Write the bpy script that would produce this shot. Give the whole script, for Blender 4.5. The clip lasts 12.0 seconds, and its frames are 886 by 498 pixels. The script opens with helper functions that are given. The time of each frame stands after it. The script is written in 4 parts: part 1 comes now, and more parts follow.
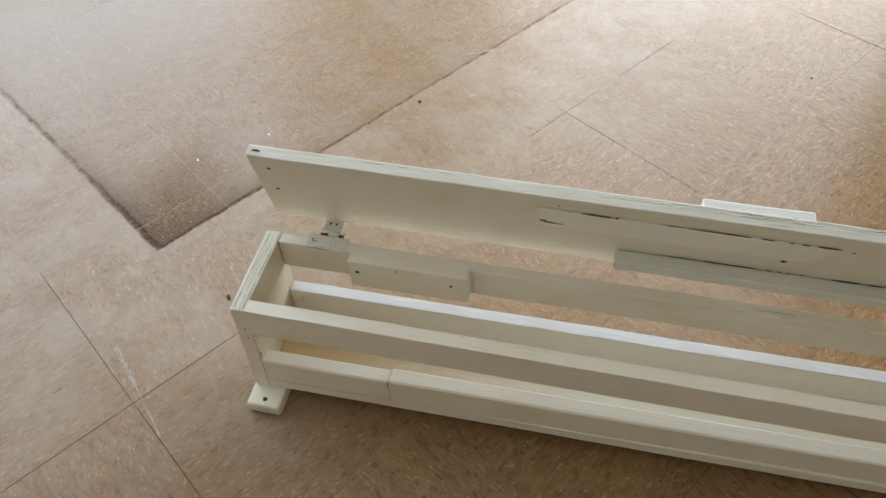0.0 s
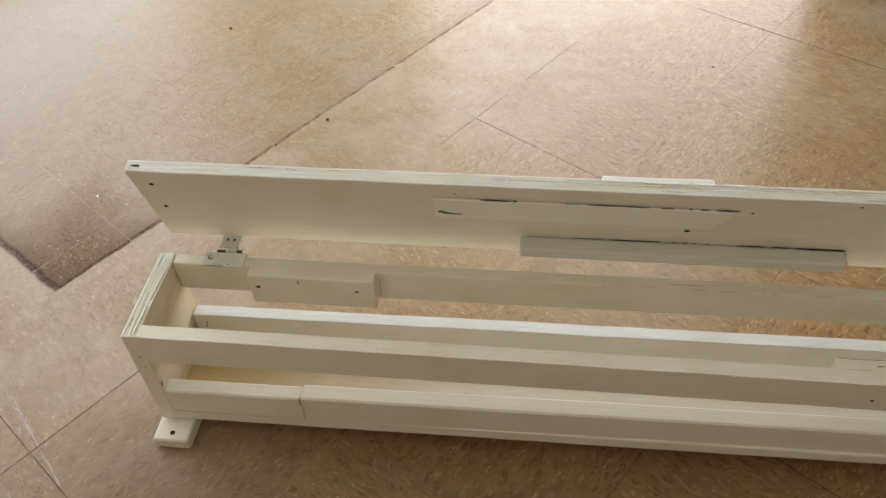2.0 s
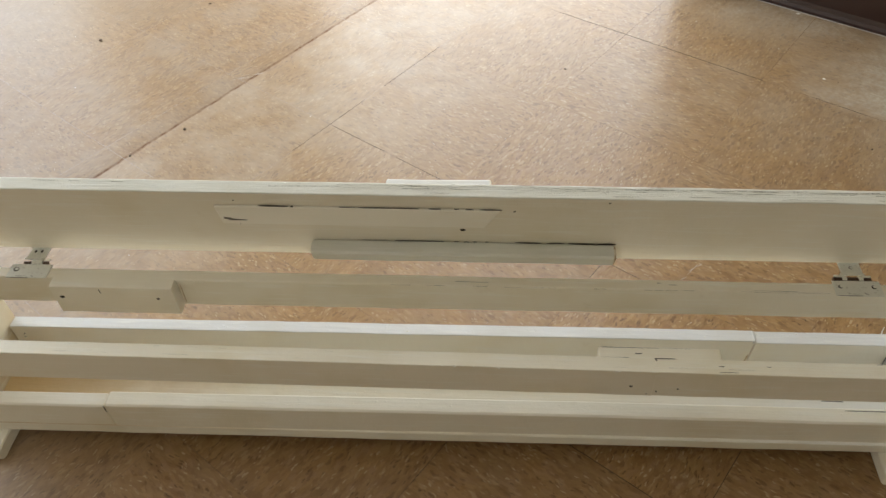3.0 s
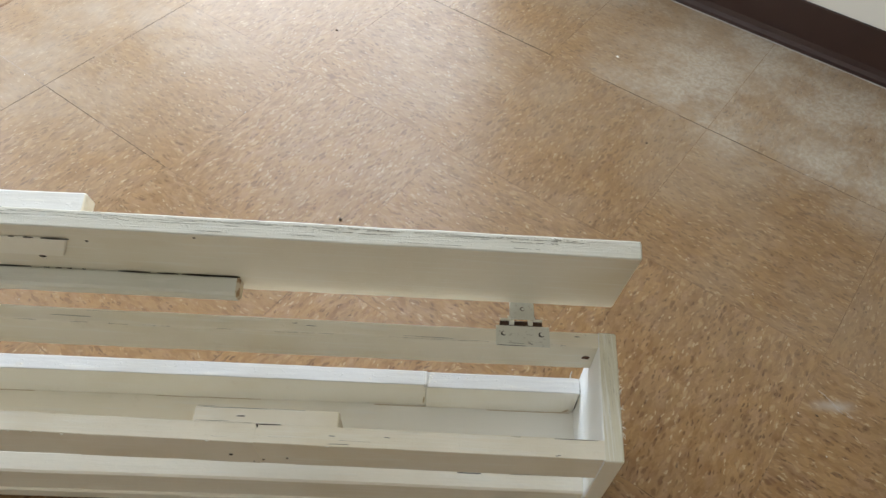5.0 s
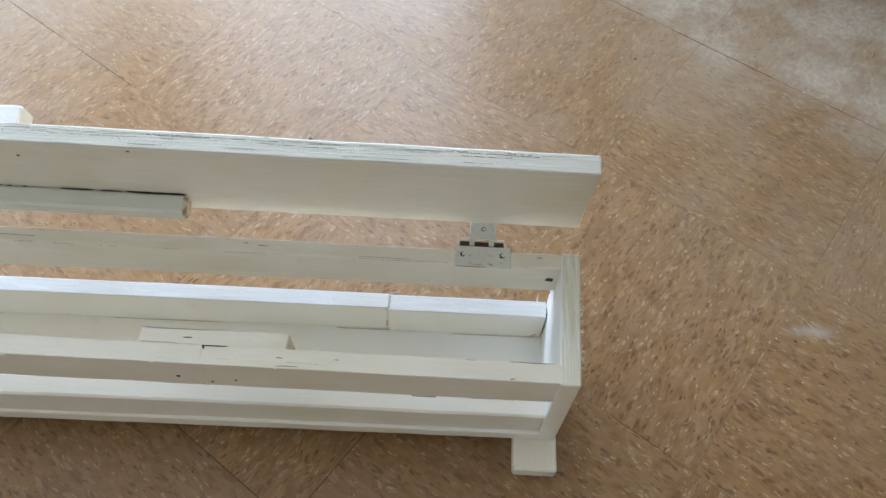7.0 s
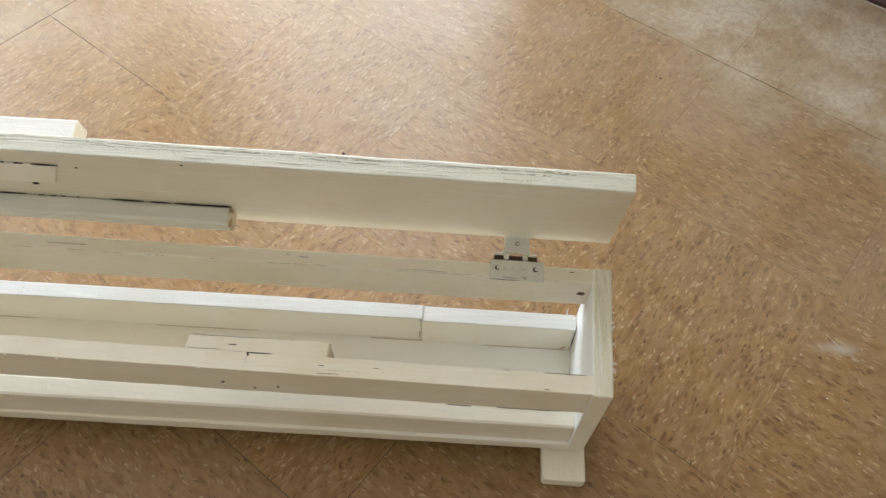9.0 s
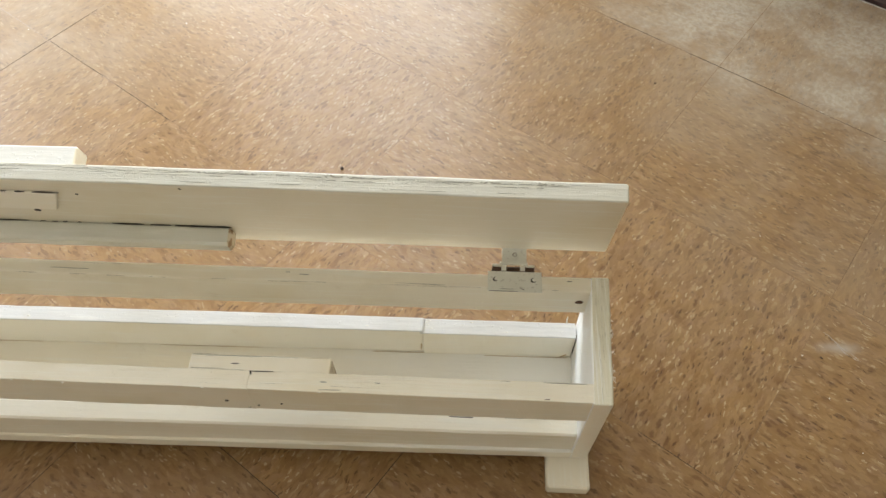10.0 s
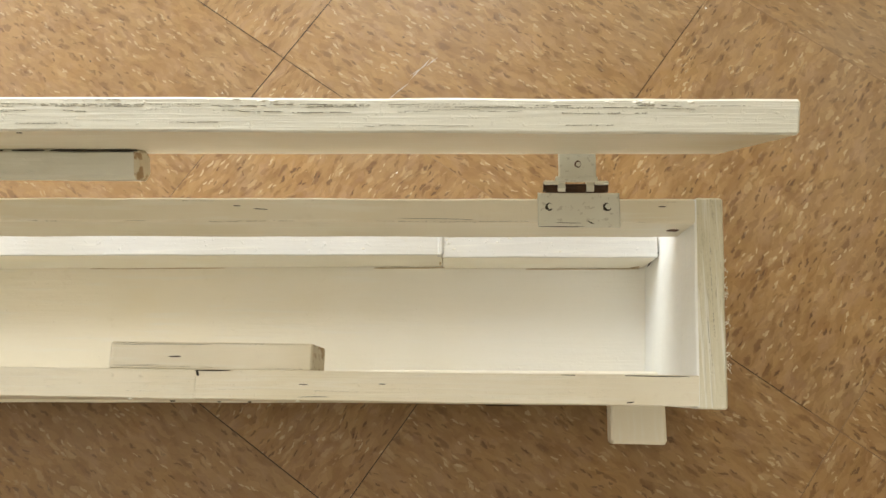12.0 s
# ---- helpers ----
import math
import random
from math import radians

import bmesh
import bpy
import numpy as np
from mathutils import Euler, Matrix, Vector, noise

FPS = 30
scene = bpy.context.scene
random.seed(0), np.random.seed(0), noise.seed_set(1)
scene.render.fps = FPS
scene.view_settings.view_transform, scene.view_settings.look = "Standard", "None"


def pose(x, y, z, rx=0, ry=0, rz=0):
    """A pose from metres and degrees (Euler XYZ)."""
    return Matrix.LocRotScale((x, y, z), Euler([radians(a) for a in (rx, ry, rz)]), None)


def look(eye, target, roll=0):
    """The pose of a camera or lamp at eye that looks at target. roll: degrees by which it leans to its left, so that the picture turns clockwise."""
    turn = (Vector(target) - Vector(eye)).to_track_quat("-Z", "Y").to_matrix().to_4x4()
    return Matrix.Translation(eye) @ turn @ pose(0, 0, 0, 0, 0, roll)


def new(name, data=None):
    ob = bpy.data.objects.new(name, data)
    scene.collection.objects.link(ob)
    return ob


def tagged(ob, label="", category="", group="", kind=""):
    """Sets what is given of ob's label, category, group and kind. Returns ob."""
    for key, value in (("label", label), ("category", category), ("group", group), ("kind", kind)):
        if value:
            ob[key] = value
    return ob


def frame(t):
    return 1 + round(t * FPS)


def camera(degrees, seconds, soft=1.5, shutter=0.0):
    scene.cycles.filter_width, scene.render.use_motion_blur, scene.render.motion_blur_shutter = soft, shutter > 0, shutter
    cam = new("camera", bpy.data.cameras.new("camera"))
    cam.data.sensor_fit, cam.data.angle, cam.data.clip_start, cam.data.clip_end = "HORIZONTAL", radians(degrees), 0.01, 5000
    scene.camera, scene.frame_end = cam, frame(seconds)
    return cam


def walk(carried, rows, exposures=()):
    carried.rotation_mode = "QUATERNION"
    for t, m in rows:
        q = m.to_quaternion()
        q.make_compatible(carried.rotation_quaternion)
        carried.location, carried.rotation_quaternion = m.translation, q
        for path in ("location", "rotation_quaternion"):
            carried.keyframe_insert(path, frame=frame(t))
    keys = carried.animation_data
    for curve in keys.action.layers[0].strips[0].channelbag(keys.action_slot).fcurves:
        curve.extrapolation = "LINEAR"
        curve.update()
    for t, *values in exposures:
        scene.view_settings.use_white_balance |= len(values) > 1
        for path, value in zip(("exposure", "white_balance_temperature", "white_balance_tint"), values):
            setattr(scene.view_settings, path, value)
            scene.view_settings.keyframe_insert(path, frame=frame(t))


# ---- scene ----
cam = camera(61.0, 12.0)
PATH = [
    (0, (0.405, -0.474, 0.937), (0.059, 0.783, -0.58), -3.3),
    (0.5, (0.361, -0.481, 0.889), (0.033, 0.89, -0.53), -3.6),
    (1, (0.361, -0.491, 0.884), (0.073, 0.877, -0.546), -3.8),
    (1.5, (0.388, -0.482, 0.881), (0.102, 0.893, -0.543), -4.0),
    (2, (0.467, -0.478, 0.874), (0.231, 0.879, -0.576), -4.4),
    (2.5, (0.575, -0.479, 0.883), (0.425, 0.895, -0.562), -4.3),
    (3, (0.688, -0.479, 0.884), (0.528, 0.891, -0.564), -3.8),
    (3.5, (0.808, -0.43, 0.879), (0.681, 0.914, -0.596), -3.3),
    (3.7, (0.867, -0.408, 0.874), (0.709, 0.895, -0.634), -4.2),
    (5.3, (1.046, -0.264, 0.816), (1.066, 0.934, -0.787), 3.9),
    (5.5, (1.067, -0.262, 0.803), (1.066, 0.883, -0.837), 5.1),
    (6, (1.078, -0.256, 0.794), (1.063, 0.849, -0.873), 2.6),
    (6.5, (1.08, -0.253, 0.8), (1.062, 0.837, -0.877), 2.3),
    (7, (1.075, -0.263, 0.8), (1.052, 0.826, -0.877), 2.0),
    (7.5, (1.06, -0.267, 0.809), (1.012, 0.812, -0.875), 1.0),
    (9.3, (1.049, -0.278, 0.825), (0.992, 0.842, -0.831), 1.3),
    (9.5, (1.047, -0.278, 0.83), (0.959, 0.839, -0.827), -0.8),
    (10, (1.06, -0.274, 0.83), (0.987, 0.853, -0.821), -1.1),
    (10.5, (1.048, -0.223, 0.801), (1.056, 0.664, -0.992), 0.2),
    (11, (1.047, -0.087, 0.74), (0.993, 0.573, -1.148), -5.4),
    (11.5, (1.043, -0.025, 0.678), (0.966, 0.43, -1.269), -8.9),
    (12, (1.039, -0.013, 0.67), (0.946, 0.446, -1.276), -10.8),
]
EXPOSURES = [
    (0.0, 0.28, 6300, 10), (0.5, 0.29, 6420, 10), (1.5, 0.32, 6750, 10), (2.0, 0.31, 7000, 10), (3.5, 0.45, 6610, 10), (5.5, 0.72, 5750, 10),
    (6.0, 0.8, 5350, 10), (6.5, 0.84, 5400, 10), (7.0, 0.84, 5500, 10), (7.5, 0.86, 5600, 10), (9.5, 0.90, 6650, 10), (10.0, 0.92, 6700, 10),
    (10.5, 0.97, 6300, 10), (11.0, 0.98, 6300, 10), (11.5, 0.99, 6700, 10), (12.0, 1.0, 7400, 10),
]
walk(cam, [(t, look(eye, target, roll)) for t, eye, target, roll in PATH], EXPOSURES)

# ---- light ----
A_DIR, B_DIR = Vector((0.5726, 0.8198, 0)), Vector((0.8198, -0.5726, 0))   # the floor tiles' two directions
GRID = Vector((0.8483, 0.3343, 0))
TILE = 0.3048


def room(u, v, z=0.0):
    """A place from the room's own axes: u along the far wall, v towards it."""
    return GRID + B_DIR * u + A_DIR * v + Vector((0, 0, z))


ROOM = Matrix.Translation(GRID) @ Matrix.Rotation(math.atan2(B_DIR.y, B_DIR.x), 4, "Z")
U0, U1, V0, V1, HIGH = -2.4, 3.2, -3.6, 0.924, 2.6

world = bpy.data.worlds.new("sky")
scene.world = world
world.use_nodes = True
wn = world.node_tree
sky = wn.nodes.new("ShaderNodeTexSky")
sky.sky_type, sky.sun_disc = "NISHITA", False
sky.sun_elevation, sky.sun_rotation = radians(42), radians(87)
wn.links.new(sky.outputs[0], wn.nodes["Background"].inputs[0])
wn.nodes["Background"].inputs[1].default_value = 0.15

sun = new("sun", bpy.data.lights.new("sun", "SUN"))
sun.data.energy, sun.data.angle, sun.data.color = 4.0, radians(0.5), (1.0, 0.93, 0.82)
sun.matrix_world = look((0, 0, 0), (-0.74, 0.043, -0.67))


def opening_light(name, u, v, z, wide, high, way, watts, color):
    lamp = new(name, bpy.data.lights.new(name, "AREA"))
    lamp.data.shape, lamp.data.size, lamp.data.size_y = "RECTANGLE", wide, high
    lamp.data.energy, lamp.data.color = watts, color
    place = room(u, v, z)
    lamp.matrix_world = look(place, place + way)
    return lamp


opening_light("door_daylight", -1.01, V1 + 0.02, 1.03, 1.32, 2.02, -A_DIR, 32, (0.90, 0.96, 1.0))
opening_light("window_daylight", U0 - 0.02, -0.75, 1.18, 2.2, 1.84, B_DIR, 35, (0.80, 0.90, 1.0))


# ---- materials ----
class Nodes:
    """A small wrapper round a new material's node tree."""

    def __init__(self, name, rough=0.5, metal=0.0):
        self.mat = bpy.data.materials.new(name)
        self.mat.use_nodes = True
        self.tree = self.mat.node_tree
        self.bsdf = self.tree.nodes["Principled BSDF"]
        self.bsdf.inputs["Roughness"].default_value = rough
        self.bsdf.inputs["Metallic"].default_value = metal

    def put(self, socket, value):
        if isinstance(value, bpy.types.NodeSocket):
            self.tree.links.new(value, socket)
        elif isinstance(value, (tuple, list)):
            socket.default_value = (*value, 1.0) if len(value) == 3 and socket.type == "RGBA" else value
        else:
            socket.default_value = value

    def set(self, name, value):
        self.put(self.bsdf.inputs[name], value)

    def math(self, op, a, b=0.0, clamp=False):
        n = self.tree.nodes.new("ShaderNodeMath")
        n.operation, n.use_clamp = op, clamp
        self.put(n.inputs[0], a)
        self.put(n.inputs[1], b)
        return n.outputs[0]

    def step(self, value, low, high):
        n = self.tree.nodes.new("ShaderNodeMapRange")
        n.interpolation_type = "SMOOTHSTEP"
        for socket, v in zip(n.inputs[:5], (value, low, high, 0.0, 1.0)):
            self.put(socket, v)
        return n.outputs[0]

    def mix(self, a, b, amount, how="MIX"):
        n = self.tree.nodes.new("ShaderNodeMix")
        n.data_type, n.blend_type = "RGBA", how
        self.put(n.inputs[0], amount)
        self.put(n.inputs[6], a)
        self.put(n.inputs[7], b)
        return n.outputs[2]

    def coords(self, kind="Object"):
        if kind == "Position":
            return self.tree.nodes.new("ShaderNodeNewGeometry").outputs["Position"]
        return self.tree.nodes.new("ShaderNodeTexCoord").outputs[kind]

    def mapped(self, vector, scale=(1, 1, 1), turn=0.0, place=(0, 0, 0)):
        n = self.tree.nodes.new("ShaderNodeMapping")
        self.put(n.inputs["Vector"], vector)
        n.inputs["Scale"].default_value = scale
        n.inputs["Rotation"].default_value = (0, 0, radians(turn))
        self.put(n.inputs["Location"], place)
        return n.outputs[0]

    def noise(self, vector, scale, detail=3.0, rough=0.55, warp=0.0):
        n = self.tree.nodes.new("ShaderNodeTexNoise")
        self.put(n.inputs["Vector"], vector)
        for key, v in (("Scale", scale), ("Detail", detail), ("Roughness", rough), ("Distortion", warp)):
            n.inputs[key].default_value = v
        return n.outputs["Fac"]

    def cells(self, vector, scale=1.0):
        n = self.tree.nodes.new("ShaderNodeTexVoronoi")
        self.put(n.inputs["Vector"], vector)
        n.inputs["Scale"].default_value = scale
        return n.outputs["Distance"], n.outputs["Color"]

    def bump(self, height, strength, distance=0.001):
        n = self.tree.nodes.new("ShaderNodeBump")
        n.inputs["Strength"].default_value, n.inputs["Distance"].default_value = strength, distance
        self.put(n.inputs["Height"], height)
        self.set("Normal", n.outputs[0])

    def channel(self, color, which):
        n = self.tree.nodes.new("ShaderNodeSeparateColor")
        self.put(n.inputs[0], color)
        return n.outputs[which]

    def axis(self, vector, which):
        n = self.tree.nodes.new("ShaderNodeSeparateXYZ")
        self.put(n.inputs[0], vector)
        return n.outputs[which]

    def luck(self):
        return self.tree.nodes.new("ShaderNodeObjectInfo").outputs["Random"]


CREAM, CREAM_2 = (0.84, 0.775, 0.635), (0.78, 0.70, 0.53)


def painted(name, along="x", base=CREAM, second=CREAM_2, streak=0.0, rough=0.42, thick=0.5, wash_lit=False):
    """Brushed cream house paint on wood; streak: how much of the worn ply edge shows as dark lines along the piece."""
    m = Nodes(name, rough)
    p = m.coords("Object")
    s = {"x": (1, 14, 14), "y": (14, 1, 14), "z": (14, 14, 1)}[along]
    brushed = m.mapped(p, s)
    wide = m.noise(p, 9.0, 3.0)
    fine = m.noise(brushed, 14.0, 4.0)
    color = m.mix(base, second, m.step(wide, 0.42, 0.75))
    color = m.mix(color, (0.60, 0.50, 0.33), m.math("MULTIPLY", m.step(m.noise(p, 30.0, 5.0, 0.7), 0.62, 0.80), 0.30))
    color = m.mix(color, (0.9, 0.88, 0.80), m.math("MULTIPLY", m.step(fine, 0.52, 0.70), 0.35))
    if streak:
        long = {"x": (10, 620, 620), "y": (620, 10, 620), "z": (620, 620, 10)}[along]
        dots = {"x": (420, 900, 900), "y": (900, 420, 900), "z": (900, 900, 420)}[along]
        lines = m.noise(m.mapped(p, long), 1.0, 3.0, 0.6)
        broken = m.noise(m.mapped(p, dots), 1.0, 2.0, 0.6)
        where = m.step(m.noise(p, 13.0, 3.0), 0.40 - 0.05 * streak, 0.58)
        core = m.math("SUBTRACT", 1.0, m.step(m.math("ABSOLUTE", m.math("SUBTRACT", lines, 0.50)), 0.002, 0.014 + 0.004 * streak))
        dark = m.math("MULTIPLY", m.math("MULTIPLY", core, m.step(broken, 0.44, 0.58)), where)
        pale = m.math("MULTIPLY", m.step(lines, 0.52, 0.62), min(1.0, 0.6 * streak))
        color = m.mix(color, (0.90, 0.89, 0.84), m.math("MULTIPLY", pale, 0.75))
        color = m.mix(color, (0.26, 0.215, 0.14), m.math("MULTIPLY", dark, min(0.8, 0.55 * streak)))
        height = m.math("ADD", m.math("SUBTRACT", fine, m.math("MULTIPLY", dark, 1.5)), m.math("MULTIPLY", pale, 2.0))
    else:
        height = fine
    if wash_lit:
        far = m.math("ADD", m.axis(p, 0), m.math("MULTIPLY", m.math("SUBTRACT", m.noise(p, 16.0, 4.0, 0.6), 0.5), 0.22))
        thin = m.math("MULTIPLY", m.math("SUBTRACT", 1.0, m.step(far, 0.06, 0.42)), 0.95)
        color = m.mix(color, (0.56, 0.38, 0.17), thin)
        # whiter towards high x: the daylight inside the box is put into the colour
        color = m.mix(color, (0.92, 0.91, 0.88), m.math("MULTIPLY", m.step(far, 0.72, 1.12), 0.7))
    m.set("Base Color", color)
    m.set("Roughness", m.math("ADD", m.math("MULTIPLY", wide, 0.25), rough - 0.12))
    lumps = m.step(m.noise(p, 210.0, 3.0, 0.6), 0.60, 0.78)
    m.bump(m.math("ADD", m.math("ADD", height, m.math("MULTIPLY", m.noise(p, 160.0, 4.0), 0.5)), m.math("MULTIPLY", lumps, thick)), 0.34, 0.0014)
    return m.mat


PAINT = painted("cream_paint_lengthwise")
PAINT_END = painted("cream_paint_crosswise", "y")
PLY_X = painted("worn_ply_edge_lengthwise", "x", base=(0.68, 0.655, 0.56), second=(0.61, 0.58, 0.47), streak=0.35, thick=1.4)
RAIL_TOP = painted("lumpy_cream_paint", "x", streak=0.25, thick=1.4)
PLY_Y = painted("worn_ply_edge_crosswise", "y", base=(0.76, 0.715, 0.565), second=(0.66, 0.61, 0.44), streak=1.25, thick=1.6)
INSIDE = painted("white_paint_inside", "x", base=(0.91, 0.86, 0.745), second=(0.88, 0.81, 0.66))
WASHED_LIT = painted("thin_wash_lit_right_inside", "x", base=(0.91, 0.845, 0.70), second=(0.88, 0.80, 0.62), wash_lit=True)
STAINED = painted("stained_cream_paint", "y", base=(0.79, 0.69, 0.50), second=(0.70, 0.57, 0.37))
# whiter copy for one inner face, with the window's light mixed into the paint
LIT_END = painted("window_lit_white_paint", "y", base=(0.90, 0.90, 0.88), second=(0.86, 0.85, 0.80))
STRIP_TOP = painted("thick_white_paint", "x", base=(0.68, 0.67, 0.645), second=(0.63, 0.61, 0.56), rough=0.42, thick=2.0)
GREEN_CREAM = painted("greenish_cream_paint", "x", base=(0.745, 0.73, 0.64), second=(0.70, 0.68, 0.57))


def half_painted():
    m = Nodes("half_painted_end_grain", 0.6)
    p = m.coords("Object")
    grain = m.noise(m.mapped(p, (300, 60, 60)), 1.0, 4.0)
    bare = m.mix((0.56, 0.40, 0.23), (0.38, 0.235, 0.12), grain)
    m.set("Base Color", m.mix((0.76, 0.68, 0.52), bare, m.step(m.noise(p, 90.0, 4.0, 0.65), 0.50, 0.58)))
    m.bump(m.noise(p, 260.0, 4.0), 0.5)
    return m.mat


def crevice():
    m = Nodes("dark_crevice", 0.95)
    m.set("Base Color", m.mix((0.020, 0.016, 0.010), (0.06, 0.045, 0.03), m.noise(m.coords("Object"), 200.0)))
    return m.mat


def hinge_metal(painted_over):
    m = Nodes("painted_hinge_steel" if painted_over else "rusty_hinge_steel", 0.38, 0.0 if painted_over else 0.6)
    p = m.coords("Object")
    chips = m.step(m.noise(p, 260.0, 4.0, 0.65), 0.58, 0.64)
    if painted_over:
        color = m.mix((0.75, 0.745, 0.67), (0.68, 0.66, 0.56), m.noise(p, 60.0))
        m.set("Base Color", m.mix(color, (0.25, 0.20, 0.15), m.math("MULTIPLY", chips, 0.35)))
    else:
        rusty = m.mix((0.030, 0.020, 0.015), (0.12, 0.065, 0.04), m.noise(p, 180.0))
        m.set("Base Color", rusty)
    m.bump(m.noise(p, 300.0), 0.3, 0.0006)
    return m.mat


def tile_vinyl():
    """Tan vinyl tile with lengthwise chips; dirt and wax film lie where they lie on the floor."""
    m = Nodes("mottled_tan_vinyl_tile", 0.34)
    p, luck = m.coords("Object"), m.luck()
    shift = m.tree.nodes.new("ShaderNodeCombineXYZ")
    m.put(shift.inputs[0], m.math("MULTIPLY", luck, 37.0))
    m.put(shift.inputs[1], m.math("MULTIPLY", luck, 91.0))
    vadd = m.tree.nodes.new("ShaderNodeVectorMath")
    m.put(vadd.inputs[0], p)
    m.put(vadd.inputs[1], shift.outputs[0])
    q = vadd.outputs[0]
    # a bent grain, so that the chips do not all lie one way
    bend = m.tree.nodes.new("ShaderNodeTexNoise")
    m.put(bend.inputs["Vector"], q)
    bend.inputs["Scale"].default_value = 34.0
    bend.inputs["Detail"].default_value = 4.0
    bend.inputs["Roughness"].default_value = 0.68
    bent = m.tree.nodes.new("ShaderNodeVectorMath")
    bent.operation = "MULTIPLY_ADD"
    m.put(bent.inputs[0], bend.outputs["Color"])
    bent.inputs[1].default_value = (0.016, 0.016, 0.0)
    m.put(bent.inputs[2], q)
    q = bent.outputs[0]
    marble = m.noise(m.mapped(q, (30, 72, 1), 10), 1.0, 6.0, 0.66, 0.3)
    color = m.mix((0.235, 0.122, 0.050), (0.335, 0.198, 0.092), m.step(marble, 0.32, 0.68))
    # clouds of redder and of greyer tan, a hand wide
    cloud = m.noise(q, 14.0, 4.0, 0.6)
    color = m.mix(color, (0.36, 0.200, 0.072), m.math("MULTIPLY", m.step(cloud, 0.46, 0.66), 0.65))
    color = m.mix(color, (0.33, 0.235, 0.150), m.math("MULTIPLY", m.step(m.math("SUBTRACT", 1.0, cloud), 0.50, 0.72), 0.45))
    blush = m.noise(m.mapped(q, (38, 62, 1), 20), 1.0, 4.0, 0.6)
    color = m.mix(color, (0.385, 0.245, 0.170), m.math("MULTIPLY", m.step(blush, 0.50, 0.66), 0.55))
    color = m.mix(color, (0.300, 0.195, 0.075), m.math("MULTIPLY", m.step(m.math("SUBTRACT", 1.0, blush), 0.54, 0.68), 0.45))
    # pressed chips: a mosaic of long angular shards, a little lighter or darker than their ground
    for turn, scale, much in ((10, (48, 150, 1), 0.27), (-16, (95, 280, 1), 0.25)):
        near, cell = m.cells(m.mapped(q, scale, turn))
        color = m.mix(color, m.mix((0.165, 0.083, 0.033), (0.47, 0.312, 0.160), m.channel(cell, 1)), much)
    crowd = m.noise(q, 34.0, 3.0, 0.6)
    for turn, scale, light, lo, tint in ((6, (62, 190, 1), True, 0.80, (0.46, 0.330, 0.195)), (-18, (120, 430, 1), True, 0.88, (0.62, 0.51, 0.36)),
                                         (14, (60, 185, 1), False, 0.82, (0.150, 0.075, 0.032)), (-12, (115, 450, 1), False, 0.86, (0.075, 0.034, 0.015))):
        near, cell = m.cells(m.mapped(q, scale, turn))
        ragged = m.math("ADD", near, m.math("MULTIPLY", m.math("SUBTRACT", m.noise(q, 420.0, 3.0, 0.7), 0.5), 0.45))
        chip = m.math("MULTIPLY", m.step(m.channel(cell, 0), lo - 0.02, lo + 0.02), m.math("SUBTRACT", 1.0, m.step(ragged, 0.34, 0.52)))
        some = m.step(crowd, 0.38, 0.54) if light else m.math("SUBTRACT", 1.0, m.step(crowd, 0.46, 0.64))
        color = m.mix(color, tint, m.math("MULTIPLY", m.math("MULTIPLY", chip, some), 0.58 if light else 0.68))
    color = m.mix(color, m.mix(color, (0.25, 0.155, 0.075), 1.0), m.math("MULTIPLY", luck, 0.25))
    # the floor's own dirt, in the room's axes
    place = m.tree.nodes.new("ShaderNodeVectorMath")
    place.operation = "SUBTRACT"
    m.put(place.inputs[0], m.coords("Position"))
    place.inputs[1].default_value = GRID
    uv = []
    for way in (B_DIR, A_DIR):
        dot = m.tree.nodes.new("ShaderNodeVectorMath")
        dot.operation = "DOT_PRODUCT"
        m.put(dot.inputs[0], place.outputs[0])
        dot.inputs[1].default_value = way
        uv.append(dot.outputs["Value"])
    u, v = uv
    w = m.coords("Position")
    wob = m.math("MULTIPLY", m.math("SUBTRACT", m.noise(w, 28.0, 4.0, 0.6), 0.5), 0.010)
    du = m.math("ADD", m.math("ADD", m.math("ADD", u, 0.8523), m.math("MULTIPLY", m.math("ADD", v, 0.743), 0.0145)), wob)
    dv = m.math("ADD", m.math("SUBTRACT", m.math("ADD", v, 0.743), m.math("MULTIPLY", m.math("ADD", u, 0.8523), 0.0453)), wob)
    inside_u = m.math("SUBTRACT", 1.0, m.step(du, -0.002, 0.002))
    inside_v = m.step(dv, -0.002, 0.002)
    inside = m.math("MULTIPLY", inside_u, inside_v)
    speck = m.noise(w, 120.0, 4.0, 0.7)
    along_u = m.step(m.math("ABSOLUTE", dv), 0.12, 0.48)
    line_u = m.math("SUBTRACT", 1.0, m.step(m.math("ADD", m.math("ABSOLUTE", du), m.math("MULTIPLY", along_u, 0.0008)), 0.0018, 0.0062))
    fade = m.step(m.math("ABSOLUTE", du), 0.10, 0.32)
    line_v = m.math("SUBTRACT", 1.0, m.step(m.math("ADD", m.math("ABSOLUTE", dv), m.math("MULTIPLY", fade, 0.0012)), 0.0030, 0.0092))
    line_v = m.math("MULTIPLY", line_v, m.math("SUBTRACT", 1.0, m.math("MULTIPLY", m.math("MULTIPLY", fade, m.step(m.noise(w, 45.0, 3.0), 0.36, 0.56)), 0.45)))
    line_u = m.math("MULTIPLY", line_u, m.step(dv, -0.006, 0.0))
    line_u = m.math("MULTIPLY", line_u, m.math("SUBTRACT", 1.0, m.math("MULTIPLY", along_u, m.math("ADD", 0.09, m.math("MULTIPLY", m.step(m.noise(w, 38.0, 3.0), 0.40, 0.58), 0.38)))))
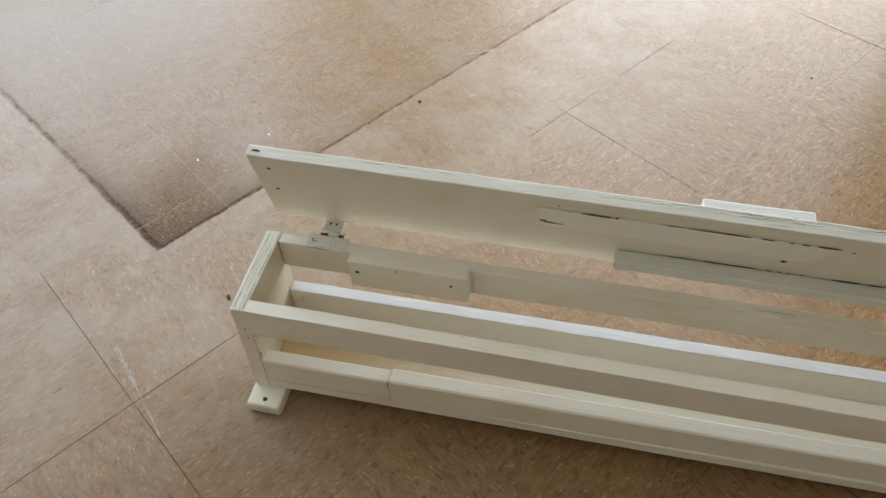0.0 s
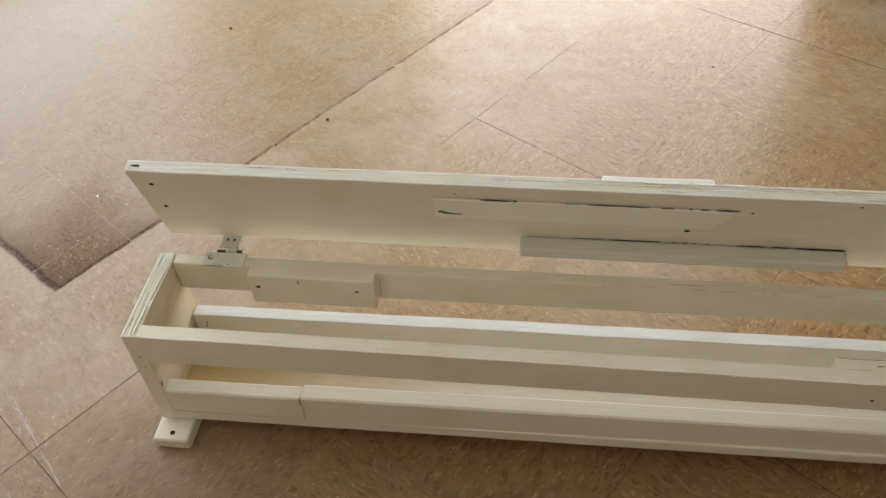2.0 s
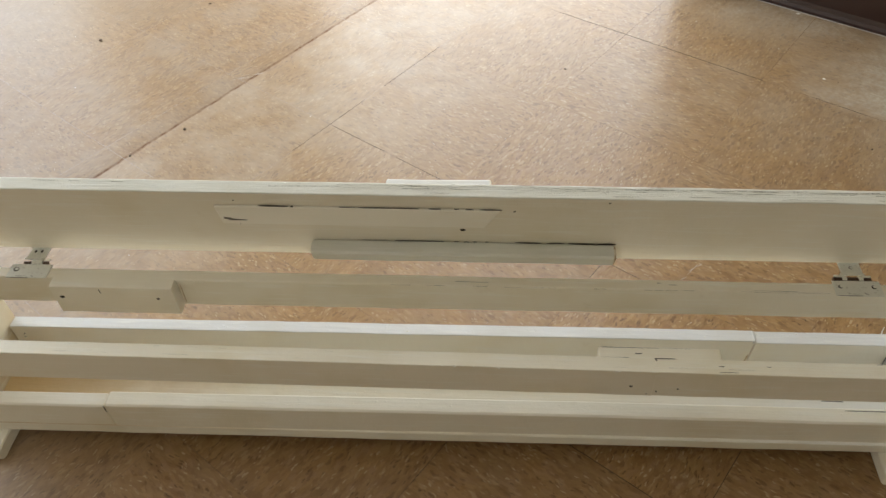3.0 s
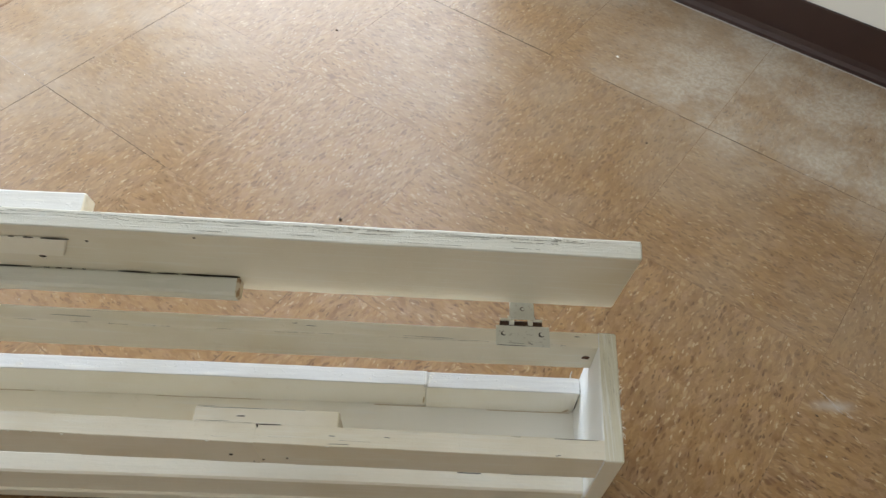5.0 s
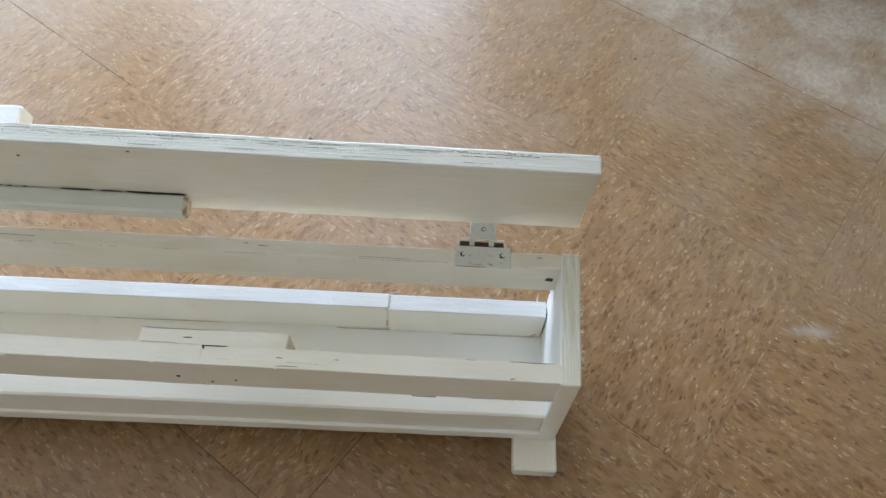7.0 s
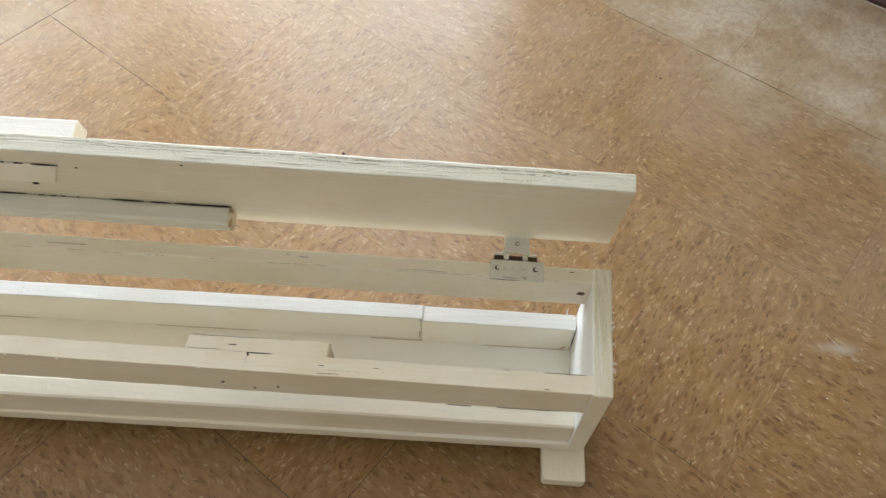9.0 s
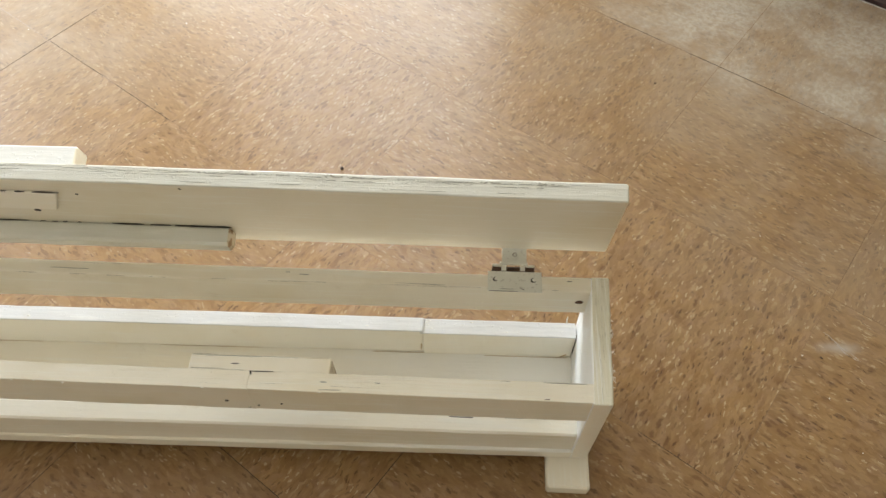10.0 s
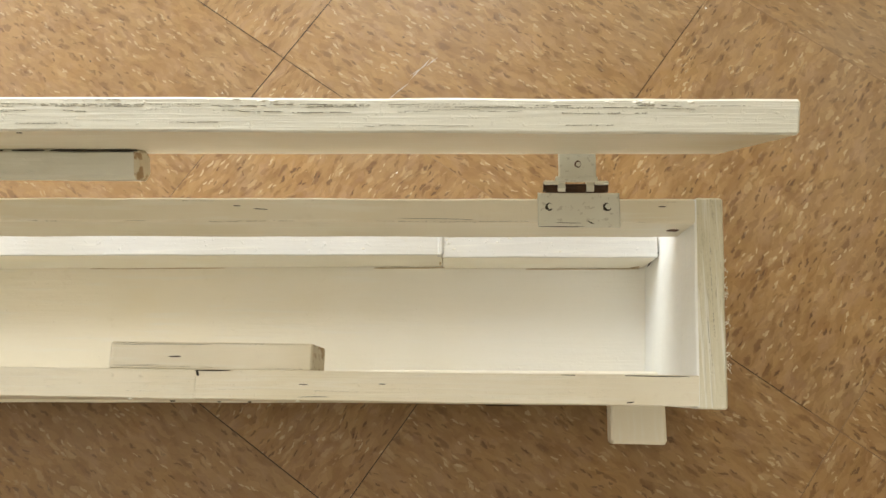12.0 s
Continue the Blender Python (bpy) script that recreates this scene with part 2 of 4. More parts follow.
    line_v = m.math("MULTIPLY", line_v, m.math("SUBTRACT", 1.0, m.step(du, 0.0, 0.006)))
    line_v = m.math("MULTIPLY", line_v, m.math("SUBTRACT", 1.0, m.math("MULTIPLY", fade, 0.25)))
    line = m.math("MULTIPLY", m.math("MAXIMUM", line_u, line_v), m.math("ADD", 0.60, m.math("MULTIPLY", m.step(speck, 0.35, 0.6), 0.40)))
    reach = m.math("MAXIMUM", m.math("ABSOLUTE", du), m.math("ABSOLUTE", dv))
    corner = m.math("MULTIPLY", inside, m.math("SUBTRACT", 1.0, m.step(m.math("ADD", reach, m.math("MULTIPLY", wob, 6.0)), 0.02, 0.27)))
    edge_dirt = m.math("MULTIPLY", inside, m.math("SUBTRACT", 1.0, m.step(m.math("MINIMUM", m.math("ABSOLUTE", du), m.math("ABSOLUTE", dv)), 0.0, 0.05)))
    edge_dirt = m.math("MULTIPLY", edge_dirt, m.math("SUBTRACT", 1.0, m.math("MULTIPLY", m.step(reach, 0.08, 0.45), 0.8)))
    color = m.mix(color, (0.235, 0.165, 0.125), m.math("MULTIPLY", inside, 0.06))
    # a thin grey film where the wax has gone, on the old-furniture side and by the far wall
    film = m.math("MULTIPLY", m.math("SUBTRACT", 1.0, m.step(u, -0.72, -0.22)), m.math("ADD", 0.24, m.math("MULTIPLY", m.step(m.noise(w, 7.0, 6.0, 0.66), 0.36, 0.68), 0.32)))
    film = m.math("MULTIPLY", film, m.math("SUBTRACT", 1.0, m.math("MULTIPLY", inside, 0.15)))
    film = m.math("MAXIMUM", film, m.math("MULTIPLY", m.math("SUBTRACT", 1.0, m.step(m.math("ADD", u, m.math("MULTIPLY", m.math("SUBTRACT", m.noise(w, 5.0, 4.0, 0.6), 0.5), 0.5)), -1.70, -0.80)), 0.60))
    color = m.mix(color, m.mix((0.500, 0.450, 0.415), (0.400, 0.360, 0.340), inside), film)
    # by the far wall the wax is gone from whole tiles
    blots = m.step(m.noise(w, 8.0, 6.0, 0.66), 0.36, 0.62)
    row = m.math("MULTIPLY", m.step(m.math("ADD", v, m.math("MULTIPLY", m.math("SUBTRACT", m.noise(w, 22.0, 4.0), 0.5), 0.10)), 0.590, 0.632), m.step(u, -0.02, 0.26))
    # the second product paints the door's glare on the floor along the wall
    edge = m.math("MAXIMUM", m.math("MULTIPLY", m.step(v, 0.50, 0.62), m.step(u, 0.02, 0.30)), m.math("MULTIPLY", m.step(v, 0.72, 0.88), m.step(u, -0.50, -0.20)))
    wall_film_glare = m.math("MAXIMUM", m.math("MULTIPLY", row, m.math("ADD", 0.20, m.math("MULTIPLY", blots, 0.50))), m.math("MULTIPLY", edge, m.math("ADD", 0.05, m.math("MULTIPLY", blots, 0.42))))
    wall_film_glare = m.math("MULTIPLY", wall_film_glare, m.math("ADD", 0.70, m.math("MULTIPLY", m.step(m.noise(q, 130.0, 3.0, 0.6), 0.38, 0.62), 0.45)))
    haze = m.math("MULTIPLY", m.math("MULTIPLY", m.step(v, 0.0, 0.55), m.step(u, -0.5, 0.0)), m.math("ADD", 0.08, m.math("MULTIPLY", m.step(m.noise(w, 6.0, 5.0, 0.62), 0.36, 0.66), 0.24)))
    color = m.mix(color, (0.50, 0.43, 0.36), haze)
    color = m.mix(color, (0.60, 0.565, 0.53), wall_film_glare)
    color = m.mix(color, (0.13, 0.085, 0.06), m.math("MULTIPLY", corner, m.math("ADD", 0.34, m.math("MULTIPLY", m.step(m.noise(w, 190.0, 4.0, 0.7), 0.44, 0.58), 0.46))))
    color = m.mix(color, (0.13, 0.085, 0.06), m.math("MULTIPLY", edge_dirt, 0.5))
    color = m.mix(color, m.mix((0.085, 0.052, 0.04), (0.15, 0.070, 0.038), along_u), line)
    # one chalky smear beside the box
    smear = m.tree.nodes.new("ShaderNodeVectorMath")
    smear.operation = "LENGTH"
    m.put(smear.inputs[0], m.mapped(m.mapped(w, (1, 1, 1), 0.0, (-1.513, -0.166, 0)), (22, 70, 0), 48))
    chalk = m.math("SUBTRACT", 1.0, m.step(m.math("ADD", smear.outputs["Value"], m.math("MULTIPLY", m.noise(w, 60.0, 4.0, 0.65), 0.7)), 0.35, 1.25))
    color = m.mix(color, (0.52, 0.49, 0.47), m.math("MULTIPLY", chalk, 0.6))
    color = m.mix(color, (0.86, 0.82, 0.72), 1.0, "MULTIPLY")
    rust = m.step(m.noise(w, 14.0, 5.0, 0.7), 0.66, 0.80)
    color = m.mix(color, (0.42, 0.20, 0.08), m.math("MULTIPLY", rust, 0.35))
    m.set("Base Color", color)
    soil = m.math("MAXIMUM", m.math("MAXIMUM", m.math("MULTIPLY", corner, 0.9), line), m.math("MULTIPLY", edge_dirt, 0.6), True)
    m.set("Specular IOR Level", m.math("SUBTRACT", 0.34, m.math("MULTIPLY", soil, 0.28)))
    m.set("Roughness", m.math("ADD", m.math("MULTIPLY", soil, 0.4), m.math("ADD", 0.21, m.math("MULTIPLY", m.noise(w, 7.0, 5.0, 0.65), 0.26))))
    m.bump(m.math("ADD", m.math("MULTIPLY", marble, 0.6), m.noise(w, 240.0, 3.0)), 0.10, 0.0008)
    return m.mat


def plain(name, a, b, scale, rough=0.6, bump=0.2, metal=0.0):
    m = Nodes(name, rough, metal)
    p = m.coords("Position")
    n = m.noise(p, scale, 5.0, 0.6)
    m.set("Base Color", m.mix(a, b, n))
    m.set("Roughness", m.math("ADD", rough - 0.1, m.math("MULTIPLY", n, 0.2)))
    m.bump(m.noise(p, scale * 12, 4.0), bump, 0.001)
    return m.mat


def joint_dirt():
    """The hairline between tiles: black dirt in some stretches, filled with the tile's own tan in others and under the old grime."""
    m = Nodes("dirty_tile_joint", 0.8)
    p = m.coords("Position")
    open_stretch = m.math("MULTIPLY", m.step(m.noise(p, 2.6, 4.0, 0.6), 0.48, 0.60), 0.55)
    for x, y, reach in ((-0.18, -0.07, 0.42), (0.72, -0.02, 0.46), (0.95, 1.00, 0.34), (0.36, 0.69, 0.16), (1.62, 0.56, 0.24), (0.84, 0.34, 0.22)):
        gap = m.tree.nodes.new("ShaderNodeVectorMath")
        gap.operation = "DISTANCE"
        m.put(gap.inputs[0], p)
        gap.inputs[1].default_value = (x, y, 0)
        near = m.math("SUBTRACT", 1.0, m.step(m.math("ADD", gap.outputs["Value"], m.math("MULTIPLY", m.noise(p, 11.0, 3.0), 0.15)), reach * 0.55, reach))
        open_stretch = m.math("MAXIMUM", open_stretch, near)
    gap = m.tree.nodes.new("ShaderNodeVectorMath")
    gap.operation = "DISTANCE"
    m.put(gap.inputs[0], p)
    gap.inputs[1].default_value = (-0.42, 0.95, 0)
    open_stretch = m.math("MULTIPLY", open_stretch, m.step(gap.outputs["Value"], 0.72, 0.86))
    broken = m.math("MULTIPLY", open_stretch, m.math("ADD", 0.65, m.math("MULTIPLY", m.step(m.noise(p, 45.0, 3.0), 0.42, 0.55), 0.35)))
    aside = m.tree.nodes.new("ShaderNodeVectorMath")
    aside.operation = "DOT_PRODUCT"
    m.put(aside.inputs[0], p)
    aside.inputs[1].default_value = B_DIR
    worn = m.math("SUBTRACT", 1.0, m.step(m.math("SUBTRACT", aside.outputs["Value"], GRID.dot(B_DIR)), -0.75, -0.25))
    filled = m.mix((0.250, 0.150, 0.075), (0.360, 0.300, 0.265), worn)
    m.set("Base Color", m.mix(filled, (0.040, 0.024, 0.015), broken))
    return m.mat


DARK, HALF = crevice(), half_painted()
STEEL, RUST = hinge_metal(True), hinge_metal(False)
VINYL = tile_vinyl()
JOINT = joint_dirt()
WALL = plain("white_wall_paint", (0.83, 0.785, 0.70), (0.79, 0.745, 0.65), 3.0, 0.7)
CEILING = plain("white_ceiling_paint", (0.86, 0.84, 0.79), (0.82, 0.80, 0.75), 2.0, 0.8)
RUBBER = plain("dark_brown_rubber", (0.030, 0.013, 0.010), (0.045, 0.022, 0.017), 20.0, 0.33, 0.1)
WAX = plain("dried_wax_line", (0.46, 0.42, 0.38), (0.28, 0.24, 0.20), 40.0, 0.5)
CONCRETE = plain("sunny_concrete", (0.42, 0.40, 0.36), (0.34, 0.32, 0.28), 1.5, 0.85)
FLAKE = plain("white_paint_flake", (0.82, 0.80, 0.74), (0.74, 0.70, 0.62), 90.0, 0.5)
CRUMB = plain("dark_dirt_crumb", (0.05, 0.032, 0.022), (0.11, 0.07, 0.045), 300.0, 0.9)
WORN = plain("worn_dark_ply", (0.12, 0.105, 0.08), (0.38, 0.34, 0.26), 400.0, 0.85)
RUSTY = plain("rusty_screw_hole", (0.16, 0.075, 0.04), (0.07, 0.035, 0.022), 500.0, 0.85)
STAIN = plain("brown_glue_stain", (0.50, 0.36, 0.20), (0.66, 0.53, 0.36), 220.0, 0.7)
LAYER = plain("thick_offwhite_paint", (0.84, 0.82, 0.75), (0.74, 0.69, 0.57), 160.0, 0.45)
SCUFF = plain("chalky_scuff", (0.47, 0.41, 0.355), (0.38, 0.31, 0.25), 120.0, 0.7)


# ---- mesh helpers ----
def part(name, bm, material, parent=None, label=""):
    """Links a bmesh as one mesh object; material may be a list."""
    data = bpy.data.meshes.new(name)
    bmesh.ops.recalc_face_normals(bm, faces=bm.faces[:])
    bm.to_mesh(data)
    bm.free()
    for one in material if isinstance(material, (list, tuple)) else [material]:
        data.materials.append(one)
    ob = new(name, data)
    if parent is not None:
        ob.parent = parent
    if label:
        tagged(ob, label)
    return ob


def board(p0, p1, axis, bev=0.0012, steps=24, amp=0.0003, seed=0, faces=(), warp=None, bm=None):
    """A sawn board from corner p0 to p1 with eased, slightly uneven edges. faces: ((axis, sign, slot), ...) sides of another material.
    warp: a function that moves each finished corner."""
    bm = bm or bmesh.new()
    i, j = [a for a in range(3) if a != axis]
    lo, hi = Vector(p0), Vector(p1)
    ring = []
    for a, b, da, db in ((0, 0, 1, 0), (1, 0, -1, 0), (1, 0, 0, 1), (1, 1, 0, -1), (1, 1, -1, 0), (0, 1, 1, 0), (0, 1, 0, -1), (0, 0, 0, 1)):
        ring.append(((hi[i] if a else lo[i]) + da * bev, (hi[j] if b else lo[j]) + db * bev))
    marks = [0.0, bev / max(hi[axis] - lo[axis], 1e-6)]
    marks = marks + [k / steps for k in range(1, steps)] + [1 - marks[1], 1.0]
    rows = []
    for k, f in enumerate(marks):
        at = lo[axis] + f * (hi[axis] - lo[axis])
        shrink = bev * 0.8 if k in (0, len(marks) - 1) else 0.0
        row = []
        for n, (ri, rj) in enumerate(ring):
            v = Vector((0, 0, 0))
            ci, cj = (lo[i] + hi[i]) / 2, (lo[j] + hi[j]) / 2
            v[axis], v[i], v[j] = at, ri - math.copysign(shrink, ri - ci), rj - math.copysign(shrink, rj - cj)
            key = v * 23 + Vector((seed * 7.3, seed * 3.1, seed))
            v += Vector((noise.noise(key), noise.noise(key + Vector((9, 0, 0))), noise.noise(key + Vector((0, 9, 0))))) * amp
            row.append(bm.verts.new(v))
        rows.append(row)
    made = [bm.faces.new(rows[0][::-1]), bm.faces.new(rows[-1])]
    for a, b in zip(rows, rows[1:]):
        made += [bm.faces.new((a[n], a[(n + 1) % 8], b[(n + 1) % 8], b[n])) for n in range(8)]
    bm.normal_update()
    for face in made:
        c = face.calc_center_median()
        for ax, sign, slot in faces:
            edge = hi[ax] if sign > 0 else lo[ax]
            if abs(c[ax] - edge) < max(bev * 0.75, amp * 1.5):
                face.material_index = slot
    if warp:
        for row in rows:
            for v in row:
                v.co = warp(v.co)
    return bm


def disc(place, normal, radius, deep=0.0004, sides=10, warp=None, seed=0, squash=1.0):
    """A small low button, a little irregular, that stands proud by deep."""
    bm = bmesh.new()
    n = Vector(normal).normalized()
    e = Vector((1, 0, 0)) - n * n.x if abs(n.x) < 0.9 else Vector((0, 1, 0))
    e.normalize()
    g = n.cross(e)
    rng = random.Random(seed)
    low, top = [], []
    for k in range(sides):
        a = 2 * math.pi * k / sides
        r = radius * rng.uniform(0.85, 1.12)
        q = e * math.cos(a) * r + g * math.sin(a) * r * squash
        low.append(bm.verts.new(Vector(place) + q - n * 0.0006))
        top.append(bm.verts.new(Vector(place) + q * 0.9 + n * deep))
    bm.faces.new(top)
    bm.faces.new(low[::-1])
    for k in range(sides):
        bm.faces.new((low[k], low[(k + 1) % sides], top[(k + 1) % sides], top[k]))
    if warp:
        for v in bm.verts:
            v.co = warp(v.co)
    return bm


def tube(points, radius, sides=6, taper=0.3):
    """A thin bent sliver along a few points."""
    bm = bmesh.new()
    rows = []
    pts = [Vector(p) for p in points]
    for k, p in enumerate(pts):
        way = (pts[min(k + 1, len(pts) - 1)] - pts[max(k - 1, 0)]).normalized()
        e = way.orthogonal().normalized()
        g = way.cross(e)
        r = radius * (1 - (1 - taper) * k / (len(pts) - 1))
        rows.append([bm.verts.new(p + (e * math.cos(2 * math.pi * n / sides) + g * math.sin(2 * math.pi * n / sides)) * r) for n in range(sides)])
    bm.faces.new(rows[0][::-1])
    bm.faces.new(rows[-1])
    for a, b in zip(rows, rows[1:]):
        for n in range(sides):
            bm.faces.new((a[n], a[(n + 1) % sides], b[(n + 1) % sides], b[n]))
    return bm


def room_box(u0, u1, v0, v1, z0, z1, bm=None):
    bm = bm or bmesh.new()
    got = bmesh.ops.create_cube(bm, size=1.0)["verts"]
    for v in got:
        v.co = Vector(((u0 + u1) / 2 + v.co.x * (u1 - u0), (v0 + v1) / 2 + v.co.y * (v1 - v0), (z0 + z1) / 2 + v.co.z * (z1 - z0)))
    return bm


def in_room(ob):
    ob.matrix_world = ROOM
    return ob


DOOR = (-1.68, -0.34, 2.05)
WINDOW = (-1.85, 0.35, 0.26, 2.10)
far = room_box(U0, DOOR[0], V1, V1 + 0.15, 0, HIGH)
room_box(DOOR[1], U1, V1, V1 + 0.15, 0, HIGH, far)
room_box(DOOR[0], DOOR[1], V1, V1 + 0.15, DOOR[2], HIGH, far)
tagged(in_room(part("wall_north", far, WALL)), "white painted wall above a dark brown rubber baseboard", "wall", kind="structure")
left = room_box(U0 - 0.15, U0, V0, WINDOW[0], 0, HIGH)
room_box(U0 - 0.15, U0, WINDOW[1], V1 + 0.15, 0, HIGH, left)
room_box(U0 - 0.15, U0, WINDOW[0], WINDOW[1], 0, WINDOW[2], left)
room_box(U0 - 0.15, U0, WINDOW[0], WINDOW[1], WINDOW[3], HIGH, left)
tagged(in_room(part("wall_west", left, WALL)), "plain white painted wall with a window opening", "wall", kind="structure")
tagged(in_room(part("wall_east", room_box(U1, U1 + 0.15, V0, V1 + 0.15, 0, HIGH), WALL)), "plain white painted wall of the room", "wall", kind="structure")
tagged(in_room(part("wall_south", room_box(U0 - 0.15, U1 + 0.15, V0 - 0.15, V0, 0, HIGH), WALL)), "plain white painted wall of the room", "wall", kind="structure")
tagged(in_room(part("ceiling", room_box(U0 - 0.15, U1 + 0.15, V0 - 0.15, V1 + 0.15, HIGH, HIGH + 0.12), CEILING)), "plain white painted ceiling", "ceiling", kind="structure")
tagged(in_room(part("ground", room_box(-60, 60, V1 + 0.151, 120, -0.25, -0.05), CONCRETE)), "pale sunlit concrete outside the door", "ground", kind="structure")


def cove_base(u0, u1):
    """A rubber cove base along the far wall: upright face, soft toe."""
    bm = bmesh.new()
    shape = [(V1 - 0.0005, 0.088), (V1 - 0.0030, 0.0865), (V1 - 0.0036, 0.060), (V1 - 0.0038, 0.020), (V1 - 0.0060, 0.010), (V1 - 0.0110, 0.0045), (V1 - 0.0170, 0.0022), (V1 - 0.0170, 0.0003), (V1 - 0.0005, 0.0003)]
    steps = 40
    rows = []
    for k in range(steps + 1):
        uu = u0 + (u1 - u0) * k / steps
        wave = 0.0012 * noise.noise(Vector((uu * 3, 2, 0)))
        rows.append([bm.verts.new((uu, vv + wave * (zz < 0.03), zz)) for vv, zz in shape])
    for a, b in zip(rows, rows[1:]):
        for n in range(len(shape)):
            m = (n + 1) % len(shape)
            bm.faces.new((a[n], a[m], b[m], b[n]))
    bm.faces.new(rows[0])
    bm.faces.new(rows[-1][::-1])
    return bm


base = tagged(in_room(part("baseboard", cove_base(DOOR[1], U1), RUBBER)), "glossy dark brown rubber cove baseboard along the white wall", "baseboard", kind="structure")
line = bmesh.new()
rows = []
for k in range(121):
    uu = DOOR[1] + (U1 - DOOR[1]) * k / 120
    w = 0.0014 + 0.0013 * noise.noise(Vector((uu * 25, 0, 3)))
    rows.append([line.verts.new((uu, V1 - 0.0165, 0.0004)), line.verts.new((uu, V1 - 0.0172, 0.0016)), line.verts.new((uu, V1 - 0.0172 - w, 0.0010)), line.verts.new((uu, V1 - 0.0175 - w, 0.0003))])
for a, b in zip(rows, rows[1:]):
    for n in range(3):
        line.faces.new((a[n], a[n + 1], b[n + 1], b[n]))
tagged(in_room(part("trim", line, WAX)), "pale line of dried wax along the baseboard", "wax line", kind="structure")

floor = tagged(in_room(part("floor", room_box(U0 - 0.1, U1 + 0.1, V0 - 0.1, V1 + 0.145, -0.12, -0.00013), JOINT)), "mottled tan vinyl tile floor with dirty joints", "floor", kind="structure")

# ---- the hinged box ----
LONG, DEEP, TOP, LOW = 1.197, 0.137, 0.187, 0.020


def racked(p):
    """The old box stands a little out of true: its foot is turned against its top."""
    f = p.x / LONG
    lean = (TOP - p.z) / (TOP - LOW) * (-0.008 + 0.016 * f)
    return Vector((p.x, p.y + lean + (0.001 * f - 0.0015) * (p.y > 0.06), p.z))


box = new("hinged_box")
tagged(box, "long cream-painted wooden box with open slots and raised lid", "wooden box")


def askew(p):
    """The end panels are not square to the rails: they open towards the back."""
    f = p.y / DEEP
    return racked(p + Vector((0.0061 * f - 0.0028 if p.x > 0.6 else -0.0025 * f, 0, 0)))


def leaning(back):
    """A rail whose top leans back a little over its foot."""
    return lambda p: racked(p + Vector((0, back * min(1.0, p.x / 0.5) * (p.z - 0.140) / 0.047, 0)))


def set_back(p):
    """The lower strip draws back from the bottom board's edge towards one end."""
    return racked(p + Vector((0, 0.0042 * min(1.0, max(0.0, (p.x - 0.12) / 0.7)), 0)))


def box_board(name, p0, p1, axis, material, seed, faces=(), label="", warp=racked, **more):
    return part(name, board(p0, p1, axis, seed=seed, faces=faces, warp=warp, **more), material, box, label)


for seed, x0, x1 in ((1, -0.0065, 0.0140), (2, LONG - 0.0185, LONG)):
    inner = (0, 1 if seed == 1 else -1, 2)
    box_board("end_panel", (x0, 0, LOW), (x1, DEEP, TOP), 1, [PAINT_END, PLY_Y, STAINED if seed == 1 else LIT_END], seed, ((2, 1, 1), inner), "plywood end panel with worn layered edge", warp=askew, steps=30, amp=0.0005)
X0, X1 = 0.0142, LONG - 0.0187
box_board("bottom_board", (X0 - 0.0010, 0.0006, LOW), (X1 + 0.0050, DEEP - 0.001, 0.0385), 0, [PAINT, WASHED_LIT], 3, ((2, 1, 1),), "white painted bottom board", steps=40, amp=0.0005)
JF = 0.190
box_board("front_strip", (X0 - 0.0012, 0.0006, 0.0366), (JF - 0.0002, 0.0205, 0.0810), 0, [PAINT, INSIDE], 4, ((2, 1, 1),), warp=set_back, steps=12, bev=0.0020)
box_board("front_strip", (JF + 0.0002, 0.0, 0.0366), (X1 - 0.0006, 0.0215, 0.0840), 0, [PAINT, INSIDE], 5, ((2, 1, 1),), warp=set_back, steps=44, amp=0.0005, bev=0.0022)
JB = 1.010
box_board("back_strip", (X0, 0.1162, 0.0387), (JB - 0.0002, 0.1340, 0.0915), 0, [INSIDE, STRIP_TOP], 6, ((2, 1, 1),), "spliced strip with thick white paint on top", steps=60, amp=0.0006, bev=0.0008)
box_board("back_strip", (JB + 0.0002, 0.1140, 0.0387), (X1 + 0.0012, 0.1330, 0.0905), 0, [INSIDE, STRIP_TOP], 7, ((2, 1, 1),), "short spliced strip with thick white paint on top", steps=20, amp=0.0006, bev=0.0008)
part("paint_lump", board((JB - 0.0040, 0.1150, 0.0860), (JB + 0.0022, 0.1330, 0.0922), 1, bev=0.0018, steps=9, amp=0.0012, seed=71, warp=racked), STRIP_TOP, box, "blob of white paint over the splice")
JR = 0.858
box_board("front_rail", (X0 - 0.0012, 0.0003, 0.1400), (JR + 0.0003, 0.0190, TOP - 0.0002), 0, [PAINT, RAIL_TOP], 8, ((2, 1, 1),), warp=leaning(0.0012), steps=56, amp=0.0006, bev=0.0006)
box_board("front_rail", (JR - 0.0005, 0.0005, 0.1400), (X1 + 0.0012, 0.0196, TOP - 0.0004), 0, [PAINT, RAIL_TOP], 9, ((2, 1, 1),), warp=leaning(0.0010), steps=26, amp=0.0004, bev=0.0006)
box_board("back_rail", (X0 - 0.0012, 0.1200, 0.1400), (X1 + 0.0045, DEEP - 0.0004, TOP - 0.0004), 0, [PAINT, PAINT], 10, steps=70, amp=0.0006)
box_board("batten", (0.797, 0.0198, 0.1420), (0.932, 0.0380, 0.1825), 0, [PAINT, HALF], 11, ((0, 1, 1),), "splice block with bare end grain", steps=14)
box_board("batten", (0.116, 0.1045, 0.1390), (0.276, 0.1225, TOP - 0.0001), 0, PAINT, 12, label="screwed splice block on the back rail", steps=14, bev=0.0007)


